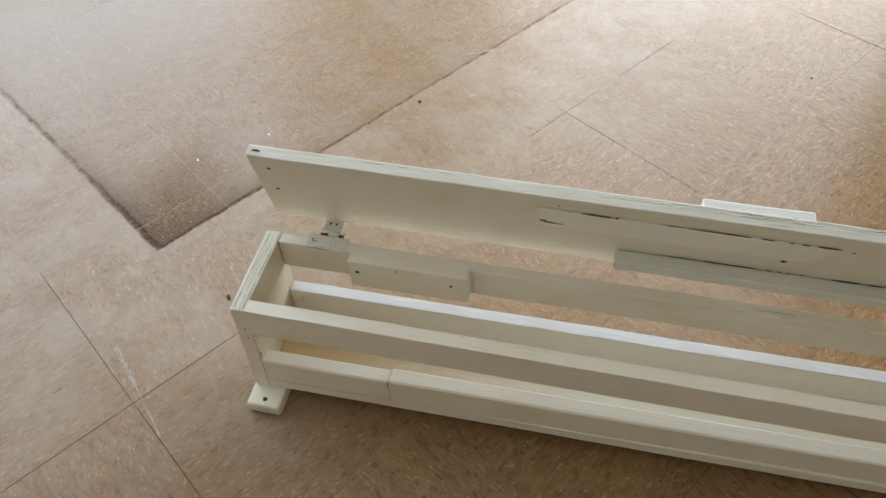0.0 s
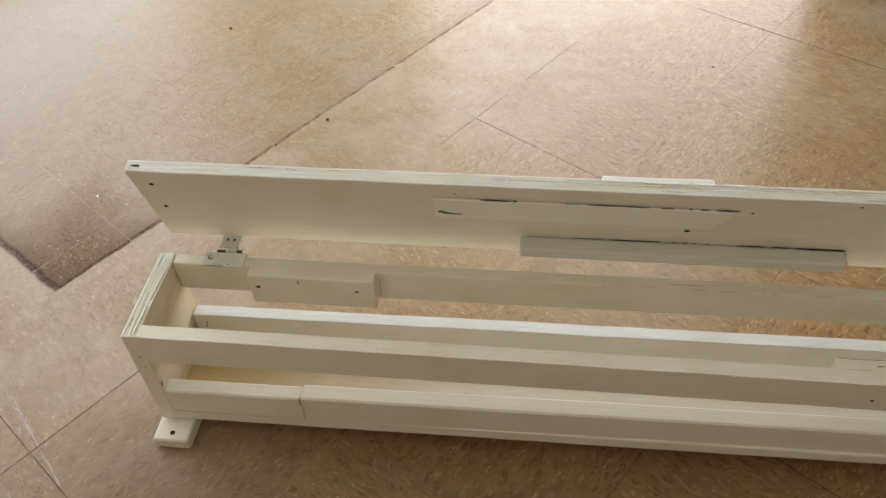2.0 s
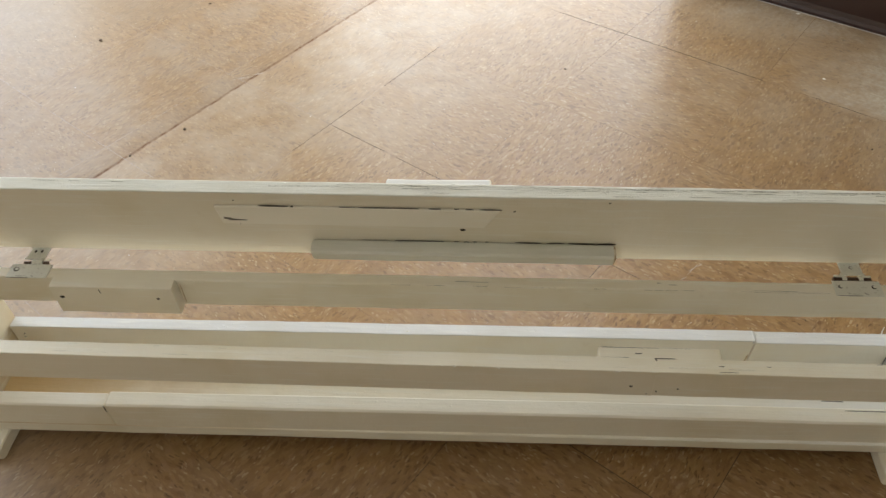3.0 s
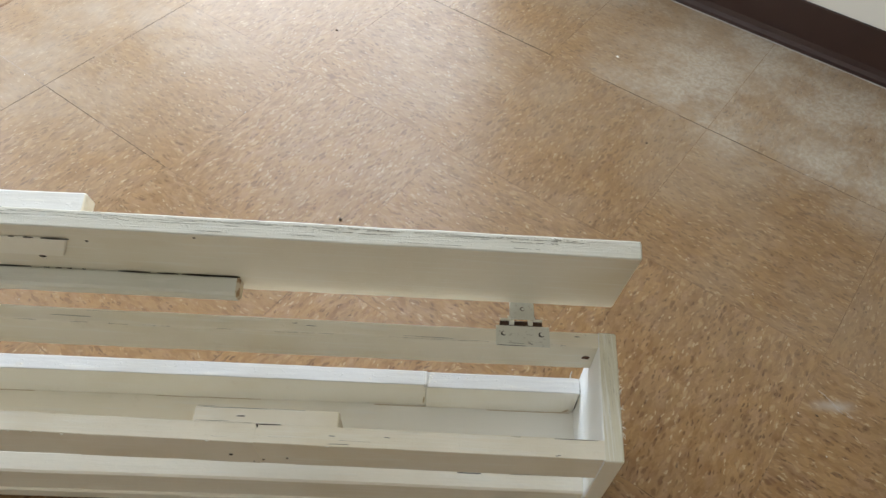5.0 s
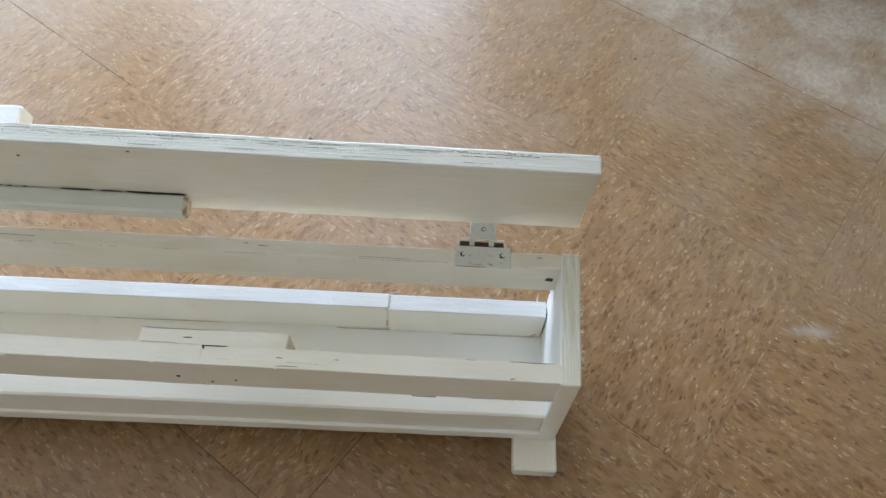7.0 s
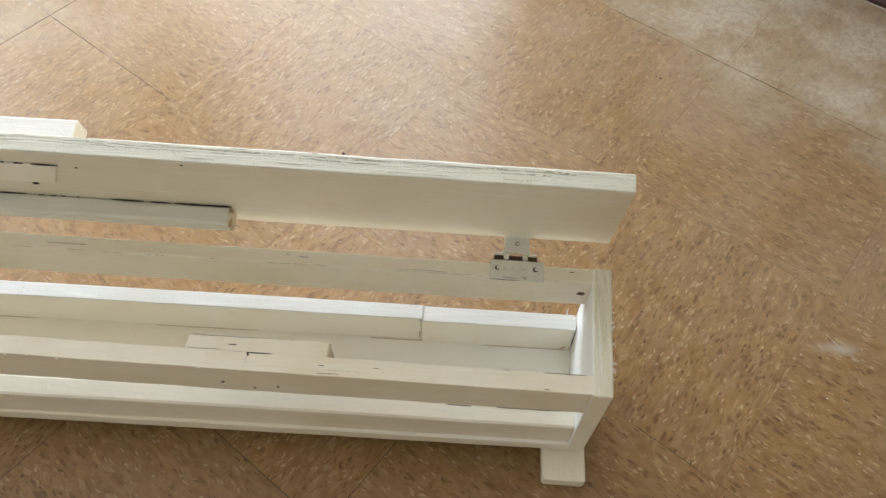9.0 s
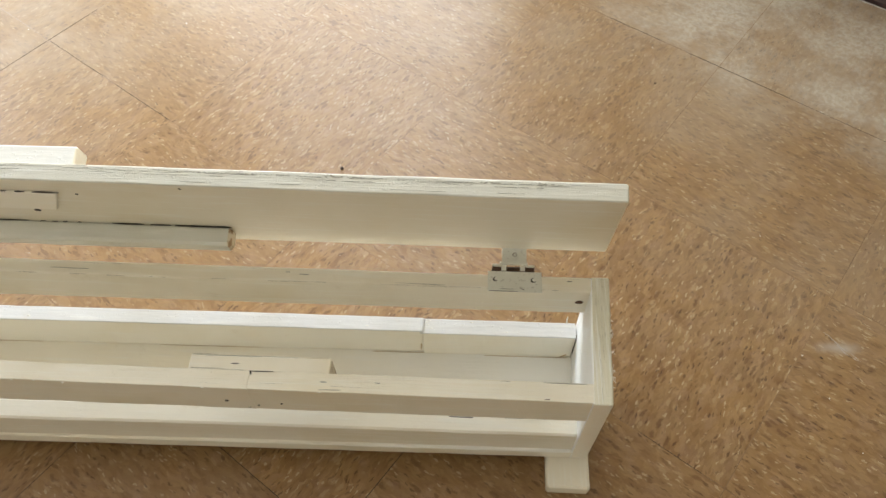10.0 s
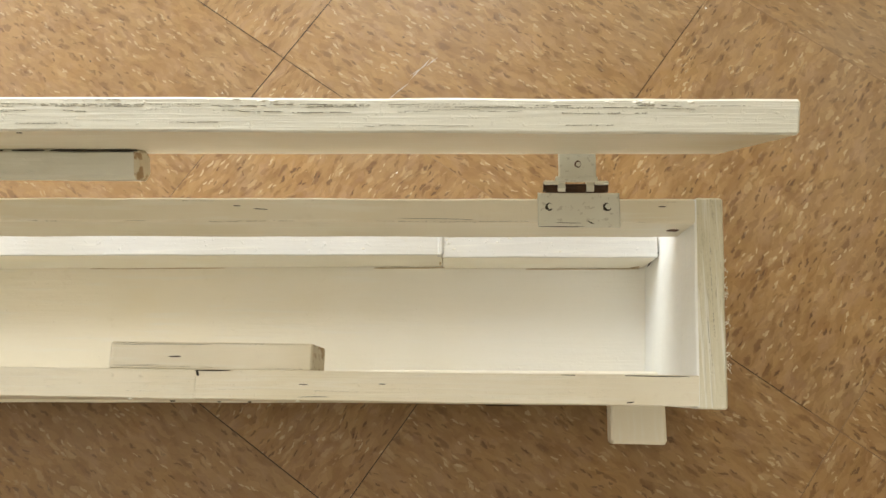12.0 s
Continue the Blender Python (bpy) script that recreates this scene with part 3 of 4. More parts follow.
def foot(x0, x1, y0, seed, hole):
    bm = board((x0, y0, 0.0002), (x1, 0.045, 0.0198), 0, bev=0.0022, steps=5, amp=0.0006, seed=seed)
    ob = part("foot", bm, PAINT_END, box, "small wooden foot tab with a screw hole" if hole else "small wooden foot tab, paint worn")
    if hole:
        part("screw_hole", disc((0.0145, -0.0285, 0.0200), (0, 0, 1), 0.0034, 0.0003, 12), DARK, ob)
    return ob


foot(-0.009, 0.038, -0.0400, 13, True)
foot(1.151, 1.1965, -0.0250, 14, False)


def hole(place, normal, radius, parent, name="nail_hole", squash=1.0, seed=0, warp=racked):
    return part(name, disc(place, normal, radius, 0.00025, 9, warp, seed, squash), DARK, parent)


# screw and nail holes of the box
UP, FRONT = (0, 0, 1), (0, -1, 0)
for k, (place, normal, radius) in enumerate((
        ((0.127, 0.1044, 0.1680), FRONT, 0.0036), ((0.254, 0.1044, 0.1680), FRONT, 0.0026), 
        ((0.833, -0.0001, 0.1590), FRONT, 0.0018), ((0.862, -0.0001, 0.1500), FRONT, 0.0012), ((0.885, -0.0001, 0.1560), FRONT, 0.0012),
        ((0.852, 0.0005, 0.1440), FRONT, 0.0010), ((0.030, 0.1142, 0.0720), FRONT, 0.0012), ((0.032, 0.1142, 0.0790), FRONT, 0.0011),
((0.0065, -0.0001, 0.150), FRONT, 0.0012), ((0.0070, -0.0001, 0.131), FRONT, 0.0012))):
    hole(place, normal, radius, box, seed=k, squash=0.7)


part("screw_hole", disc((1.1725, 0.1199, 0.1640), FRONT, 0.0048, 0.00025, 12, racked, 3, 0.75), RUSTY, box, "rust-brown screw hole")


def crack(p0, p1, wide, parent, normal, name="crack", warp=racked, seed=0, material=None):
    """A thin open joint: a dark sliver with ragged sides."""
    bm = bmesh.new()
    a, b, n = Vector(p0), Vector(p1), Vector(normal).normalized()
    side = n.cross((b - a).normalized())
    steps = max(4, int((b - a).length / 0.006))
    one, two = [], []
    for k in range(steps + 1):
        p = a.lerp(b, k / steps)
        w = wide * (0.55 + 0.6 * abs(noise.noise(Vector((p.x * 90 + seed, p.z * 90, seed))))) * (0.35 if k in (0, steps) else 1)
        drift = side * 0.0004 * noise.noise(Vector((p.x * 40, seed, 1)))
        one.append((p - side * w / 2 + drift, n))
        two.append((p + side * w / 2 + drift, n))
    grid = [[bm.verts.new(q[0] + n * d) for q in row] for row, d in ((one, -0.0005), (one, 0.00025), (two, 0.00025), (two, -0.0005))]
    for r, s in zip(grid, grid[1:]):
        for k in range(steps):
            bm.faces.new((r[k], r[k + 1], s[k + 1], s[k]))
    if warp:
        for v in bm.verts:
            v.co = warp(v.co)
    return part(name, bm, material or DARK, parent)


for k, (p0, p1, w, n) in enumerate((
        ((JF, -0.0002, 0.070), (JF, -0.0002, 0.0835), 0.0012, FRONT), ((1.055, 0.0197, TOP - 0.0006), (1.085, 0.0197, TOP - 0.0006), 0.0008, UP),
        ((1.092, 0.0197, TOP - 0.0006), (1.172, 0.0197, TOP - 0.0006), 0.0008, UP), ((JR - 0.001, 0.0195, TOP + 0.0001), (JR + 0.022, 0.0196, TOP), 0.0013, UP), ((JR, 0.0196, TOP), (JR + 0.0012, 0.0160, TOP), 0.0022, UP),
        ((1.1800, 0.1180, 0.0910), (1.1800, 0.1135, 0.0500), 0.0014, (-0.5, -1, 0)), ((0.0160, -0.0002, 0.092), (0.0180, -0.0002, 0.104), 0.0016, FRONT),
        ((0.181, 0.1043, 0.184), (0.181, 0.1043, 0.176), 0.0012, FRONT), ((0.985, 0.1226, TOP - 0.0002), (1.035, 0.1220, TOP - 0.0002), 0.00016, UP),
        ((0.63, 0.1270, TOP - 0.0002), (0.67, 0.1268, TOP - 0.0002), 0.00020, UP), ((1.095, 0.0212, 0.0842), (1.165, 0.0212, 0.0842), 0.0010, UP),
        ((0.837, 0.0285, 0.1826), (0.845, 0.0287, 0.1826), 0.0010, UP), ((0.925, 0.0115, TOP - 0.0004), (0.931, 0.0113, TOP - 0.0004), 0.0008, UP),
        ((0.976, 0.0125, TOP - 0.0004), (0.981, 0.0125, TOP - 0.0004), 0.0008, UP), ((1.132, 0.0030, TOP - 0.0004), (1.137, 0.0036, TOP - 0.0004), 0.0010, UP),
        ((1.158, 0.1310, TOP - 0.0003), (1.163, 0.1310, TOP - 0.0003), 0.0009, UP), ((0.873, 0.1310, TOP - 0.0003), (0.878, 0.1310, TOP - 0.0003), 0.0008, UP),
        ((0.887, 0.1290, TOP - 0.0003), (0.897, 0.1285, TOP - 0.0003), 0.0008, UP), ((0.800, 0.0363, 0.1826), (0.865, 0.0366, 0.1826), 0.0003, UP),
        ((0.800, 0.0225, 0.1826), (0.830, 0.0228, 0.1826), 0.0003, UP), ((0.925, 0.0035, TOP - 0.0003), (0.945, 0.0037, TOP - 0.0003), 0.0005, UP),
        ((0.795, 0.0018, 0.1402), (0.815, 0.0018, 0.1402), 0.0007, FRONT), ((1.045, -0.0002, 0.1402), (1.068, -0.0002, 0.1402), 0.0009, FRONT))):
    crack(p0, p1, w, box, n, seed=k)

# brown stains where glue and dirt crept out along the foot of the lower strip and beside the splice blocks
for k, (p0, p1, w, n) in enumerate((
        ((0.950, 0.1150, 0.0388), (1.040, 0.1150, 0.0388), 0.0011, (0, -1, 1)), ((1.080, 0.1133, 0.0388), (1.176, 0.1133, 0.0388), 0.0010, (0, -1, 1)),
        ((0.420, 0.1160, 0.0388), (0.560, 0.1160, 0.0388), 0.0008, (0, -1, 1)), ((0.700, 0.1158, 0.0388), (0.820, 0.1158, 0.0388), 0.0007, (0, -1, 1)),
        ((JB - 0.003, 0.1160, 0.046), (JB - 0.002, 0.1160, 0.062), 0.0022, FRONT), ((1.168, 0.1136, 0.040), (1.174, 0.1136, 0.047), 0.0030, FRONT),
        ((0.860, 0.0196, TOP - 0.0004), (0.882, 0.0196, TOP - 0.0004), 0.0012, UP), ((0.280, 0.1190, 0.146), (0.281, 0.1190, 0.180), 0.0010, FRONT))):
    crack(p0, p1, w, box, n, "stain", seed=150 + k, material=STAIN)

# ---- the lid, raised on its hinges ----
LID_H, LID_T = 0.1390, 0.017


def on_lid(p):
    """From the lid's own axes (along, away from its inner face, up from its lower edge) to the box's."""
    a = radians(13.5 + 3.2 * p.x / LONG)
    return Vector((p.x, 0.1662 - p.z * math.sin(a) + p.y * math.cos(a), 0.190 + p.z * math.cos(a) + p.y * math.sin(a)))


def sawn_end(p):
    """The lid's far end is not cut square."""
    return on_lid(p + Vector(((0.0041 - 0.0051 * p.z / LID_H) * min(1.0, max(0.0, (p.x - 1.10) / 0.08)), 0, 0)))


lid = part("lid", board((-0.0055, 0, 0), (1.1945, LID_T, LID_H), 0, bev=0.0011, steps=90, amp=0.0004, seed=21, faces=((2, 1, 1),), warp=sawn_end), [PAINT, PLY_X], box, "hinged lid board with worn layered edge")
def sawn_aslant(p):
    """The thin splice strip's right end is cut aslant."""
    k = min(1.0, max(0.0, (p.x - 0.50) / 0.18))
    return on_lid(Vector((p.x - k * 0.019 * (0.1146 - p.z) / 0.039, p.y, p.z)))


part("lid_batten", board((0.352, -0.0030, 0.0755), (0.684, 0.0005, 0.1146), 0, bev=0.0012, steps=30, amp=0.0005, seed=22, warp=sawn_aslant), INSIDE, lid, "thin splice strip with cracked paint")
part("lid_batten", board((0.452, -0.0195, 0.0185), (0.822, 0.0005, 0.0385), 0, bev=0.0028, steps=34, amp=0.0006, seed=23, faces=((0, 1, 1),), warp=on_lid), [GREEN_CREAM, HALF], lid, "greenish cream splice strip with bare end")
part("cleat", board((0.544, LID_T - 0.0005, 0.0560), (0.672, 0.0635, 0.0780), 0, bev=0.0016, steps=12, amp=0.0006, seed=24, faces=((0, 1, 1),), warp=on_lid), [STRIP_TOP, PAINT], lid, "thickly painted white wooden block behind the lid")
for k, (x, z, r) in enumerate(((0.0178, 0.115, 0.0031), (0.0165, 0.068, 0.0029), (0.640, 0.0665, 0.0036), (0.803, 0.132, 0.0016), (0.700, 0.1105, 0.0018), (0.378, 0.1235, 0.0012), (0.372, 0.072, 0.0010))):
    hole((x, -0.0002, z), (0, -1, 0), r, lid, seed=40 + k, squash=0.75, warp=on_lid)
hole((0.006, 0.0085, LID_H + 0.0004), (0, 0, 1), 0.0062, lid, seed=50, squash=0.26, warp=on_lid)
for k, (x0, x1, w) in enumerate(((0.405, 0.441, 0.0019), (0.443, 0.447, 0.0024), (0.500, 0.520, 0.0006), (0.522, 0.592, 0.0013), (0.603, 0.617, 0.0013), (0.632, 0.637, 0.0012), (0.645, 0.654, 0.0012), (0.661, 0.686, 0.0015))):
    crack((x0, -0.0016, 0.1152), (x1, -0.0016, 0.1152), w * 1.15, lid, (0, -1, 0.6), warp=on_lid, seed=60 + k)
for k, (x0, x1, w) in enumerate(((0.515, 0.548, 0.0005), (0.556, 0.616, 0.0016), (0.628, 0.634, 0.0009), (0.640, 0.646, 0.0009), (0.651, 0.656, 0.0009), (0.666, 0.670, 0.0009), (0.702, 0.734, 0.0022), (0.740, 0.761, 0.0017), (0.765, 0.822, 0.0028))):
    crack((x0, -0.0012, 0.0392), (x1, -0.0012, 0.0392), w * 0.75, lid, (0, -1, 0.8), warp=on_lid, seed=80 + k)
for k, (x0, z0, x1, z1) in enumerate(((0.357, 0.089, 0.378, 0.0865), (0.362, 0.0865, 0.385, 0.086), (0.358, 0.091, 0.366, 0.0905))):
    crack((x0, -0.0035, z0), (x1, -0.0035, z1), 0.0010, lid, (0, -1, 0), warp=on_lid, seed=95 + k)


def dashes(rows, warp, parent, along, seed, name="worn_ply_line"):
    """Broken dark lines where the ply's layers show through the paint. rows: (from, to, across, at, how much of it, wide)."""
    r = random.Random(seed)
    for x0, x1, y, z, much, wide in rows:
        bm = bmesh.new()
        a = x0
        while a < x1:
            run = r.uniform(0.004, 0.030)
            if r.random() < much:
                off, end, heavy = r.gauss(0, wide * 0.7), min(a + run, x1), r.uniform(0.5, 1.0)
                b = a
                while b < end:
                    long, w = r.uniform(0.0003, 0.0016), wide * heavy * r.uniform(0.30, 1.0)
                    if r.random() < 0.72:
                        off += r.gauss(0, wide * 0.12)
                        pts = [(b, off - w * 0.2), (b + long * 0.4, off - w * r.uniform(0.3, 0.6)), (b + long, off), (b + long * 0.5, off + w * r.uniform(0.3, 0.6))]
                        lift = z + 0.00012 + 0.00001 * r.random()
                        ring = [bm.verts.new(warp(Vector((p, y + q, lift)) if along == "x" else Vector((y + q, p, lift)))) for p, q in pts]
                        low = [bm.verts.new(v.co - Vector((0, 0, 0.0006))) for v in ring]
                        bm.faces.new(ring)
                        for i in range(4):
                            bm.faces.new((low[i], low[(i + 1) % 4], ring[(i + 1) % 4], ring[i]))
                    b += long * r.uniform(0.9, 1.3)
            a += run * r.uniform(0.8, 1.2)
        tagged(part(name, bm, WORN, parent), kind="stuff")


dashes(((0.50, 1.17, 0.0136, LID_H + 0.0003, 0.92, 0.00054), (0.56, 1.16, 0.0126, LID_H + 0.0003, 0.75, 0.00044), (0.42, 1.12, 0.0104, LID_H + 0.0003, 0.70, 0.00050), (0.98, 1.12, 0.0036, LID_H + 0.0003, 0.65, 0.00055),
        (0.10, 0.50, 0.0128, LID_H + 0.0003, 0.25, 0.0005), (0.30, 0.95, 0.0160, LID_H + 0.0003, 0.22, 0.00035), (0.60, 0.95, 0.0040, LID_H + 0.0003, 0.14, 0.0005)), on_lid, lid, "x", 3)
dashes(((0.01, 0.125, -0.0010, TOP + 0.0002, 0.30, 0.0005), (0.01, 0.125, 0.0040, TOP + 0.0002, 0.35, 0.0005), (0.01, 0.125, 0.0085, TOP + 0.0002, 0.30, 0.0005), (0.01, 0.130, LONG - 0.0075, TOP + 0.0002, 0.35, 0.0006), (0.01, 0.130, LONG - 0.0110, TOP + 0.0002, 0.22, 0.0004)), racked, box, "y", 4)
dashes(((0.06, 0.55, 0.0165, TOP - 0.0001, 0.30, 0.0004), (0.15, 0.85, 0.0060, TOP - 0.0001, 0.25, 0.0004), (0.87, 1.17, 0.0075, TOP - 0.0003, 0.18, 0.0004), (0.45, 1.17, 0.1345, TOP - 0.0003, 0.16, 0.0004), (0.55, 1.15, 0.1205, TOP - 0.0006, 0.55, 0.0005)), racked, box, "x", 6)
dashes(((0.798, 0.925, 0.0366, 0.1826, 0.45, 0.0006), (0.798, 0.925, 0.0215, 0.1826, 0.45, 0.0005)), racked, box, "x", 9)


def hinge(x, seed, barrel, screws, slots, bridge, drips):
    """A painted-over cabinet hinge: wide plate on the rail, rusty barrel, narrow leaf under the lid's edge. x: its left side.
    barrel: (from, to, radius, material, name) of its pieces; screws: their places along the plate; slots: dark slots in the leaf;
    bridge: the rusty web between plate and barrel; drips: paint left on the barrel."""
    h = new("hinge")
    h.parent = box
    tagged(h, "painted-over steel hinge with rusty barrel")
    z = TOP - 0.0004
    plate = board((x, 0.1160, z), (x + 0.054, 0.1398, z + 0.0013), 0, bev=0.0006, steps=6, amp=0.0001, seed=seed)
    part("plate", plate, STEEL, h)
    for k, (sx, r) in enumerate(screws):
        part("screw_hole", disc((x + sx, 0.1300, z + 0.0014), UP, r, 0.0002, 12, None, seed + k), DARK, h)
        part("screw_head", disc((x + sx + 0.0008, 0.1302, z + 0.0016), UP, r * 0.72, 0.0003, 10, None, seed + k), STEEL, h)
    yk, zk = 0.1440, z - 0.0018
    for a, b, y, y2, w in ((0.001, 0.030, 0.1163, 0.1163, 0.0006), (0.012, 0.028, 0.1190, 0.1188, 0.0005), (0.0325, 0.0365, 0.1200, 0.1184, 0.0011)):
        crack((x + a, y, z + 0.0012), (x + b, y2, z + 0.0012), w, h, UP, "scratch", None, seed)
    for a, b, r, mat, name in barrel:
        part(name, tube([(x + a, yk, zk), (x + (a + b) / 2, yk, zk), (x + b, yk, zk)], r, 12, 1.0), mat, h)
    part("bridge", board((x + bridge[0], 0.1394, z - 0.0012), (x + bridge[1], 0.1450, z + 0.0006), 0, bev=0.0004, steps=2, amp=0, seed=seed), RUST, h)
    for a, b, up in drips:
        part("paint_drip", board((x + a, yk + 0.0014, zk + 0.0018), (x + b, yk + 0.0042, zk + up), 0, bev=0.0007, steps=5, amp=0.0006, seed=seed + a), LAYER, h, "white paint on the barrel")
    part("leaf", board((x + 0.0140, 0.1470, z + 0.0008), (x + 0.0390, 0.1800, z + 0.0024), 0, bev=0.0006, steps=5, amp=0.0001, seed=seed + 1), STEEL, h)
    part("leaf_lip", board((x + 0.0120, 0.1470, z + 0.0008), (x + 0.0400, 0.1510, z + 0.0030), 0, bev=0.0008, steps=5, amp=0.0003, seed=seed + 2), STEEL, h)
    if slots:
        for sx in slots:
            part("slot", disc((x + sx, 0.1610, z + 0.0025), UP, 0.0016, 0.0002, 10, None, seed, 1.8), DARK, h)
    else:
        part("screw_hole", disc((x + 0.0270, 0.1595, z + 0.0026), UP, 0.0027, 0.0001, 12, None, seed), RUSTY, h)
        part("screw_head", disc((x + 0.0273, 0.1593, z + 0.0027), UP, 0.0019, 0.0002, 12, None, seed), STEEL, h)
    return h


hinge(1.0785, 31, ((0.004, 0.0135, 0.0028, RUST, "knuckle"), (0.0135, 0.0185, 0.0042, STEEL, "knuckle"), (0.0185, 0.0325, 0.0028, RUST, "pin"), (0.0325, 0.0375, 0.0042, STEEL, "knuckle"), (0.0375, 0.0470, 0.0028, RUST, "knuckle")), ((0.0075, 0.0030), (0.0455, 0.0030)), (), (0.0055, 0.0450), ((0.0038, 0.0140, 0.0042), (0.0380, 0.0472, 0.0040)))
hinge(0.0530, 33, ((0.0120, 0.0240, 0.0022, RUST, "pin"), (0.0240, 0.0380, 0.0046, STEEL, "knuckle"), (0.0380, 0.0440, 0.0024, RUST, "pin")), ((0.0085, 0.0038),), (0.0215, 0.0300), (0.0185, 0.0330), ((0.0390, 0.0470, 0.0040),))

# the plywood's layers stand up along the worn top of one end panel
rng = random.Random(23)
for k, (x, w) in enumerate(((-0.0043, 0.0013), (-0.0005, 0.0018), (0.0043, 0.0011), (0.0079, 0.0019), (0.0119, 0.0012))):
    y = 0.004
    while y < 0.120:
        y1 = min(y + rng.uniform(0.018, 0.060), 0.1345)
        dx = rng.uniform(-0.0006, 0.0006)
        part("ply_layer", board((x + dx, y, TOP - 0.0012), (x + dx + w, y1, TOP + 0.0004), 1, bev=0.0004, steps=20, amp=0.0006, seed=60 + k + y, warp=racked), LAYER, box)
        if rng.random() < 0.25:
            part("ply_groove", board((x + dx + w + 0.0003, y + 0.002, TOP - 0.0012), (x + dx + w + 0.0009, y1 - 0.003, TOP + 0.0003), 1, bev=0.0002, steps=20, amp=0.0005, seed=80 + k + y, warp=racked), WORN, box)
        y = y1 + rng.uniform(0.002, 0.012)

# drips and lumps of paint along the upper edges
lumps = bmesh.new()
rng = random.Random(17)
for k in range(120):
    where = rng.random()
    size = rng.uniform(0.0004, 0.0010)
    long = rng.uniform(1.0, 3.5)
    if where < 0.36:
        c, turn = Vector((rng.uniform(0.01, 1.17), LID_T - 0.0016 + rng.gauss(0, 0.0004), LID_H - 0.0001)), on_lid
    elif where < 0.50:
        c, turn = Vector((rng.uniform(0.02, 1.17), 0.0008 + rng.gauss(0, 0.0004), TOP - 0.0003)), racked
    else:
        x = JB + rng.gauss(0, 0.004) if where > 0.93 else rng.uniform(0.05, 1.17) ** 0.8
        c, turn = Vector((min(x, 1.172), rng.uniform(0.1185, 0.1325), 0.0912 if x < JB else 0.0903)), racked
    made = bmesh.ops.create_icosphere(lumps, subdivisions=1, radius=size)["verts"]
    for v in made:
        v.co = turn(c + Vector((v.co.x * long, v.co.y, v.co.z * 0.45)) * 1.0)
for f in lumps.faces:
    f.smooth = True
tagged(part("paint_lumps", lumps, LAYER, box), kind="stuff")

# splinters of paint and wood along the sawn end
rng = random.Random(5)
for k in range(34):
    y = rng.choice((0.022, 0.030, 0.034, 0.052, 0.066, 0.074, 0.080, 0.084, 0.088, 0.096)) + rng.uniform(-0.005, 0.005)
    size = rng.uniform(0.0012, 0.0042)
    p = Vector((LONG - 0.0034 + 0.0061 * y / DEEP, y, TOP - rng.uniform(0.001, 0.004)))
    turn = rng.uniform(-0.9, 0.9)
    pts = [p, p + Vector((size * 0.5, turn * size * 0.4, 0.0004)), p + Vector((size * 0.8, turn * size, 0.0012)), p + Vector((size * (0.5 + 0.5 * rng.random()), turn * size * 1.6, 0.0018))]
    part("splinter", tube(pts, 0.00035, 5), FLAKE, box)
part("splinter", tube([(1.170, 0.137, 0.090), (1.1695, 0.138, 0.096), (1.170, 0.1385, 0.102)], 0.0009, 5), FLAKE, box)

# ---- small things on the floor ----
def flake(name, x, y, size, material, label, category, seed, high=0.5, group=""):
    """An irregular crumb or curled chip that lies on the floor."""
    r = random.Random(seed)
    bm = bmesh.new()
    bmesh.ops.create_icosphere(bm, subdivisions=2, radius=size)
    sx, sy = r.uniform(0.6, 1.5), r.uniform(0.5, 1.0)
    for v in bm.verts:
        n = 1 + 0.45 * noise.noise(v.co / size * 1.3 + Vector((seed, 0, 0)))
        v.co = Vector((v.co.x * sx * n, v.co.y * sy * n, (v.co.z * n + size) * high))
    low = min(v.co.z for v in bm.verts)
    for v in bm.verts:
        v.co.z = max(v.co.z - low - size * 0.06, 0)
    ob = part(name, bm, material)
    ob.matrix_world = pose(x, y, 0.0, 0, 0, r.uniform(0, 180))
    return tagged(ob, label, category, group)


for k, (x, y, s) in enumerate(((0.061, 0.667, 0.0042), (0.809, 0.876, 0.0026), (0.871, 0.427, 0.0034), (-0.118, 0.139, 0.0040), (-0.240, 0.995, 0.0036), (1.488, 0.152, 0.0015), (-0.03, 1.16, 0.0026), (1.34, 0.62, 0.0022), (-0.02, 0.585, 0.0026))):
    flake("dirt_crumb", x, y, s, CRUMB, "small dark dirt crumb on the tile floor", "dirt crumb", 100 + k, 0.45, "crumbs on the floor")
for k, (x, y, s) in enumerate(((-0.306, 0.428, 0.0026), (-0.838, 0.952, 0.0060), (-0.822, 0.966, 0.0040), (1.317, 0.841, 0.0032), (1.329, 1.094, 0.0048), (1.10, -0.11, 0.0030), (1.02, -0.115, 0.0026), (-0.20, 0.52, 0.0028))):
    flake("paint_flake", x, y, s, FLAKE, "small white paint flake on the tile floor", "paint flake", 130 + k, 0.14, "flakes on the floor")


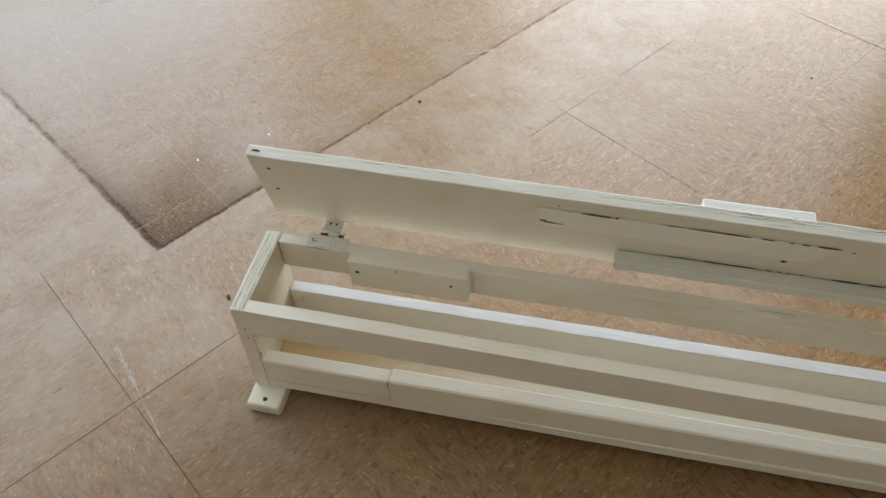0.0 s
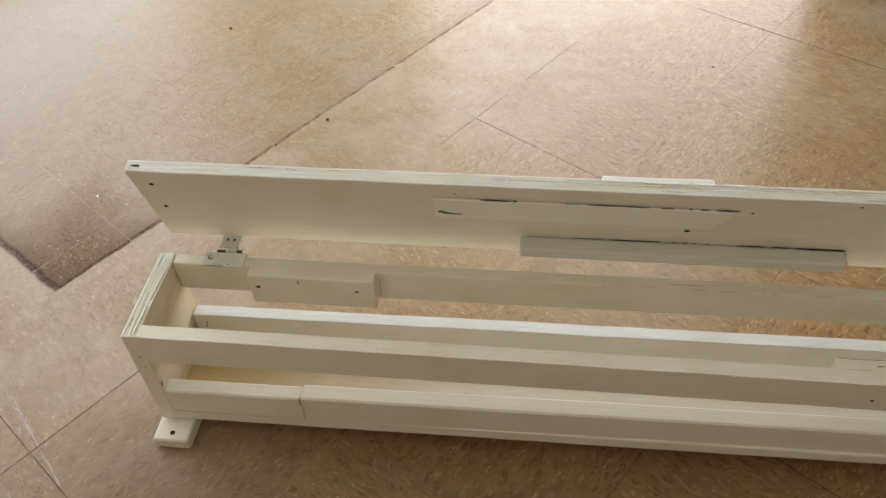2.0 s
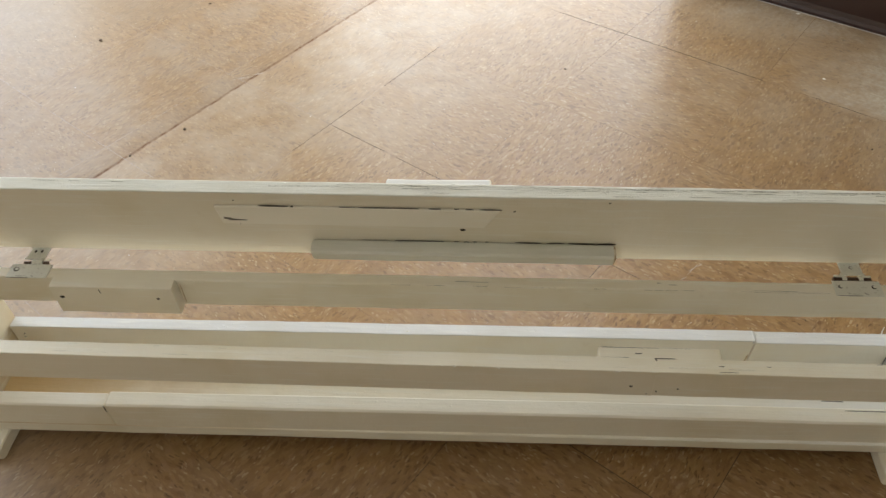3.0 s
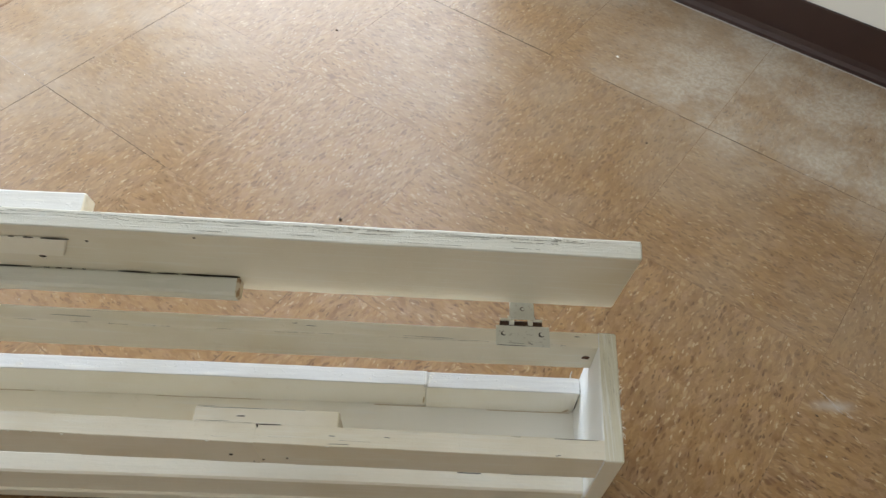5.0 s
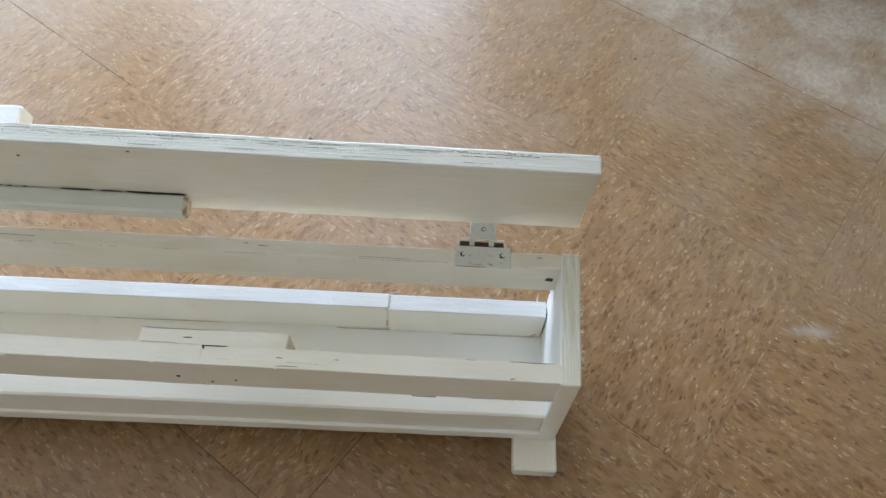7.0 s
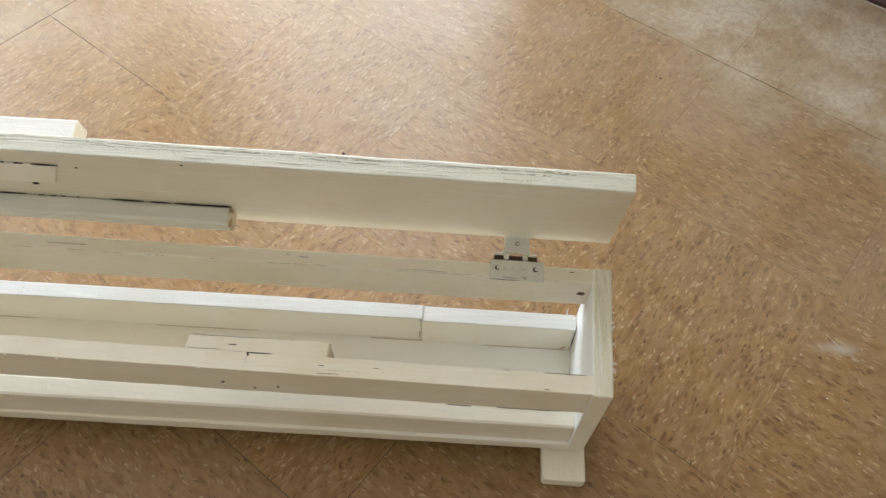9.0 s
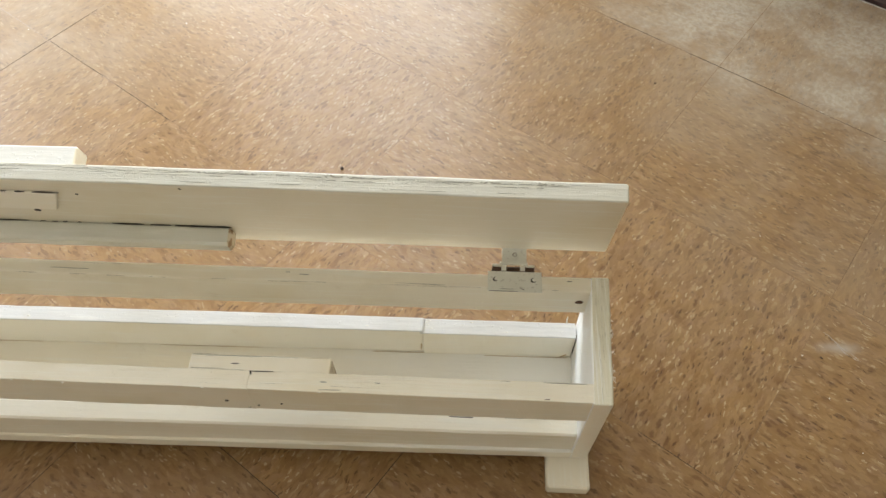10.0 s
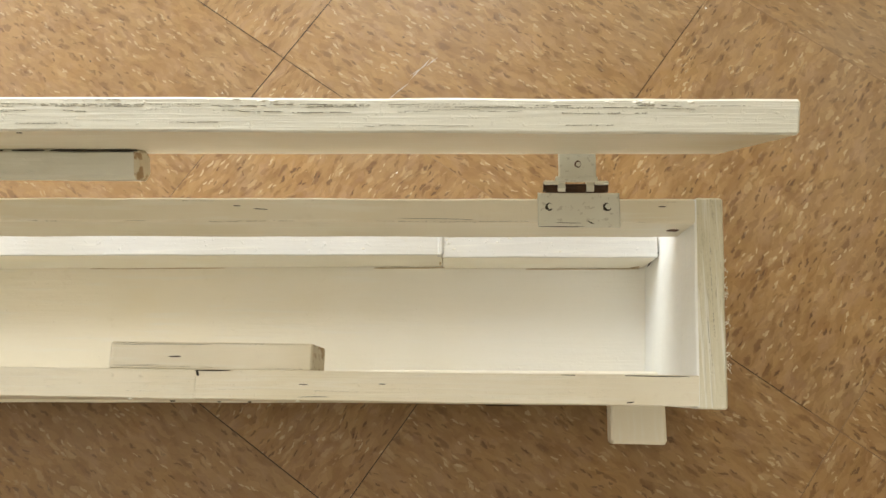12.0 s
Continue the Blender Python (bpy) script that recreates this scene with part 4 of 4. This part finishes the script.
def scuff(pts, wide, count, label, seed, long=(0.003, 0.012), loose=0.15):
    """A worn chalky streak, a film on the tiles."""
    bm = bmesh.new()
    r = random.Random(seed)
    pts = [Vector((*p, 0)) for p in pts]
    for k in range(count):
        f = r.random()
        a = pts[0].lerp(pts[1], f)
        way = (pts[1] - pts[0]).normalized()
        side = Vector((-way.y, way.x, 0))
        c = a + side * r.gauss(0, wide * 0.35)
        l, w = r.uniform(*long), r.uniform(0.0003, 0.0008)
        t = (way + side * r.uniform(-loose, loose)).normalized()
        n = Vector((-t.y, t.x, 0))
        q = [c - t * l, c + n * w, c + t * l, c - n * w]
        low = [bm.verts.new(p + Vector((0, 0, 0.00002))) for p in q]
        top = [bm.verts.new(p + Vector((0, 0, 0.00018 + 0.00002 * k / count))) for p in q]
        bm.faces.new(top)
        for i in range(4):
            bm.faces.new((low[i], low[(i + 1) % 4], top[(i + 1) % 4], top[i]))
    return tagged(part("scuff_mark", bm, SCUFF), label, "scuff mark", kind="stuff")


scuff(((-0.248, 0.018), (-0.190, -0.036)), 0.0050, 46, "pale chalky scratch across the tile floor", 1, (0.003, 0.010), 0.10)
scuff(((-0.200, -0.026), (-0.118, -0.101)), 0.0020, 30, "thin pale chalky scratch across the tile floor", 5, (0.004, 0.012), 0.04)
scuff(((-0.790, 0.858), (-0.736, 0.944)), 0.0120, 34, "faint chalky smear on the worn grey floor", 6, (0.002, 0.008), 0.30)
scuff(((1.498, 0.182), (1.528, 0.150)), 0.013, 7, "pale chalky scuff on the tile floor", 2)
scuff(((0.955, 0.296), (0.992, 0.334)), 0.003, 6, "pale scratch on the tile floor behind the box", 3)
scuff(((0.11, 0.84), (0.17, 0.86)), 0.010, 16, "pale chalky scuff on the tile floor", 4)

# fine grit over the whole floor
grit = bmesh.new()
rng = random.Random(11)
for k in range(700):
    p = room(rng.uniform(-2.2, 1.2), rng.uniform(-1.1, 0.86))
    if -0.02 < p.x < 1.22 and -0.06 < p.y < 0.15:
        continue
    s = rng.uniform(0.0004, 0.0012)
    a = rng.uniform(0, 6.28)
    q = [p + Vector((math.cos(a + d) * s * e, math.sin(a + d) * s * e, 0)) for d, e in ((0, 1.6), (2.1, 0.9), (4.2, 1.0))]
    low = [grit.verts.new(v + Vector((0, 0, 0.00005))) for v in q]
    tip = grit.verts.new(p + Vector((0, 0, s * 0.9)))
    for i in range(3):
        grit.faces.new((low[i], low[(i + 1) % 3], tip)).material_index = k % 3 == 0
for k in range(320):
    p = room(-0.865 - abs(rng.gauss(0, 0.075)), -0.735 + abs(rng.gauss(0, 0.075)))
    s = rng.uniform(0.0003, 0.0012)
    a = rng.uniform(0, 6.28)
    q = [p + Vector((math.cos(a + d) * s * e, math.sin(a + d) * s * e, 0)) for d, e in ((0, 1.6), (2.1, 0.9), (4.2, 1.0))]
    low = [grit.verts.new(v + Vector((0, 0, 0.00005))) for v in q]
    tip = grit.verts.new(p + Vector((0, 0, s * 0.9)))
    for i in range(3):
        grit.faces.new((low[i], low[(i + 1) % 3], tip)).material_index = k % 9 == 0
tagged(part("grit", grit, [CRUMB, FLAKE]), "fine dark and pale grit scattered over the floor", "grit", kind="stuff")

# ---- floor tiles ----
def tile_mesh():
    bm = bmesh.new()
    h, e = TILE / 2 - 0.00036, 0.00012
    low = [bm.verts.new((x, y, -0.00043)) for x, y in ((-h, -h), (h, -h), (h, h), (-h, h))]
    mid = [bm.verts.new((x, y, -0.00015)) for x, y in ((-h, -h), (h, -h), (h, h), (-h, h))]
    top = [bm.verts.new((x, y, 0)) for x, y in ((-h + e, -h + e), (h - e, -h + e), (h - e, h - e), (-h + e, h - e))]
    bm.faces.new(top)
    for a, b in ((low, mid), (mid, top)):
        for k in range(4):
            n = (k + 1) % 4
            bm.faces.new((a[k], a[n], b[n], b[k]))
    data = bpy.data.meshes.new("tile")
    bm.to_mesh(data)
    bm.free()
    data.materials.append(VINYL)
    return data


# black dirt packed into some stretches of the joints, in the room's axes: (along u or v, line, from, to, wide)
for k, (along, line, a, b, wide) in enumerate((
        ("u", 2, -0.47, -0.24, 0.0016), ("u", 2, -0.22, 0.00, 0.0013), ("u", 2, 0.10, 0.20, 0.0007), ("u", 2, 0.25, 0.42, 0.0010),
        ("v", -2, -1.12, -0.94, 0.0011), ("v", -2, -0.93, -0.74, 0.0012), ("u", -3, -0.94, -0.62, 0.0009), ("u", -3, -0.60, -0.33, 0.0011),
        ("u", 0, -0.61, -0.47, 0.0011), ("u", 0, -0.44, -0.31, 0.0007), ("v", -2, -0.10, 0.10, 0.0007), ("v", -2, 0.16, 0.34, 0.0006),
        ("u", 0, -0.12, -0.01, 0.0008), ("u", 0, 0.01, 0.07, 0.0006), ("v", 0, -0.05, 0.09, 0.0009), ("u", -1, 0.13, 0.30, 0.0009),
        ("v", 1, -0.30, -0.18, 0.0009), ("v", 1, 0.16, 0.28, 0.0006), ("u", 0, 0.50, 0.58, 0.0007))):
    at = line * TILE
    p0, p1 = ((a, at + 0.0015, 0), (b, at + 0.0015, 0)) if along == "u" else ((at - 0.003, a, 0), (at - 0.003, b, 0))
    crack(p0, p1, wide, floor, UP, "joint_dirt", None, 200 + k)

TILE_DATA = tile_mesh()
rng = random.Random(3)
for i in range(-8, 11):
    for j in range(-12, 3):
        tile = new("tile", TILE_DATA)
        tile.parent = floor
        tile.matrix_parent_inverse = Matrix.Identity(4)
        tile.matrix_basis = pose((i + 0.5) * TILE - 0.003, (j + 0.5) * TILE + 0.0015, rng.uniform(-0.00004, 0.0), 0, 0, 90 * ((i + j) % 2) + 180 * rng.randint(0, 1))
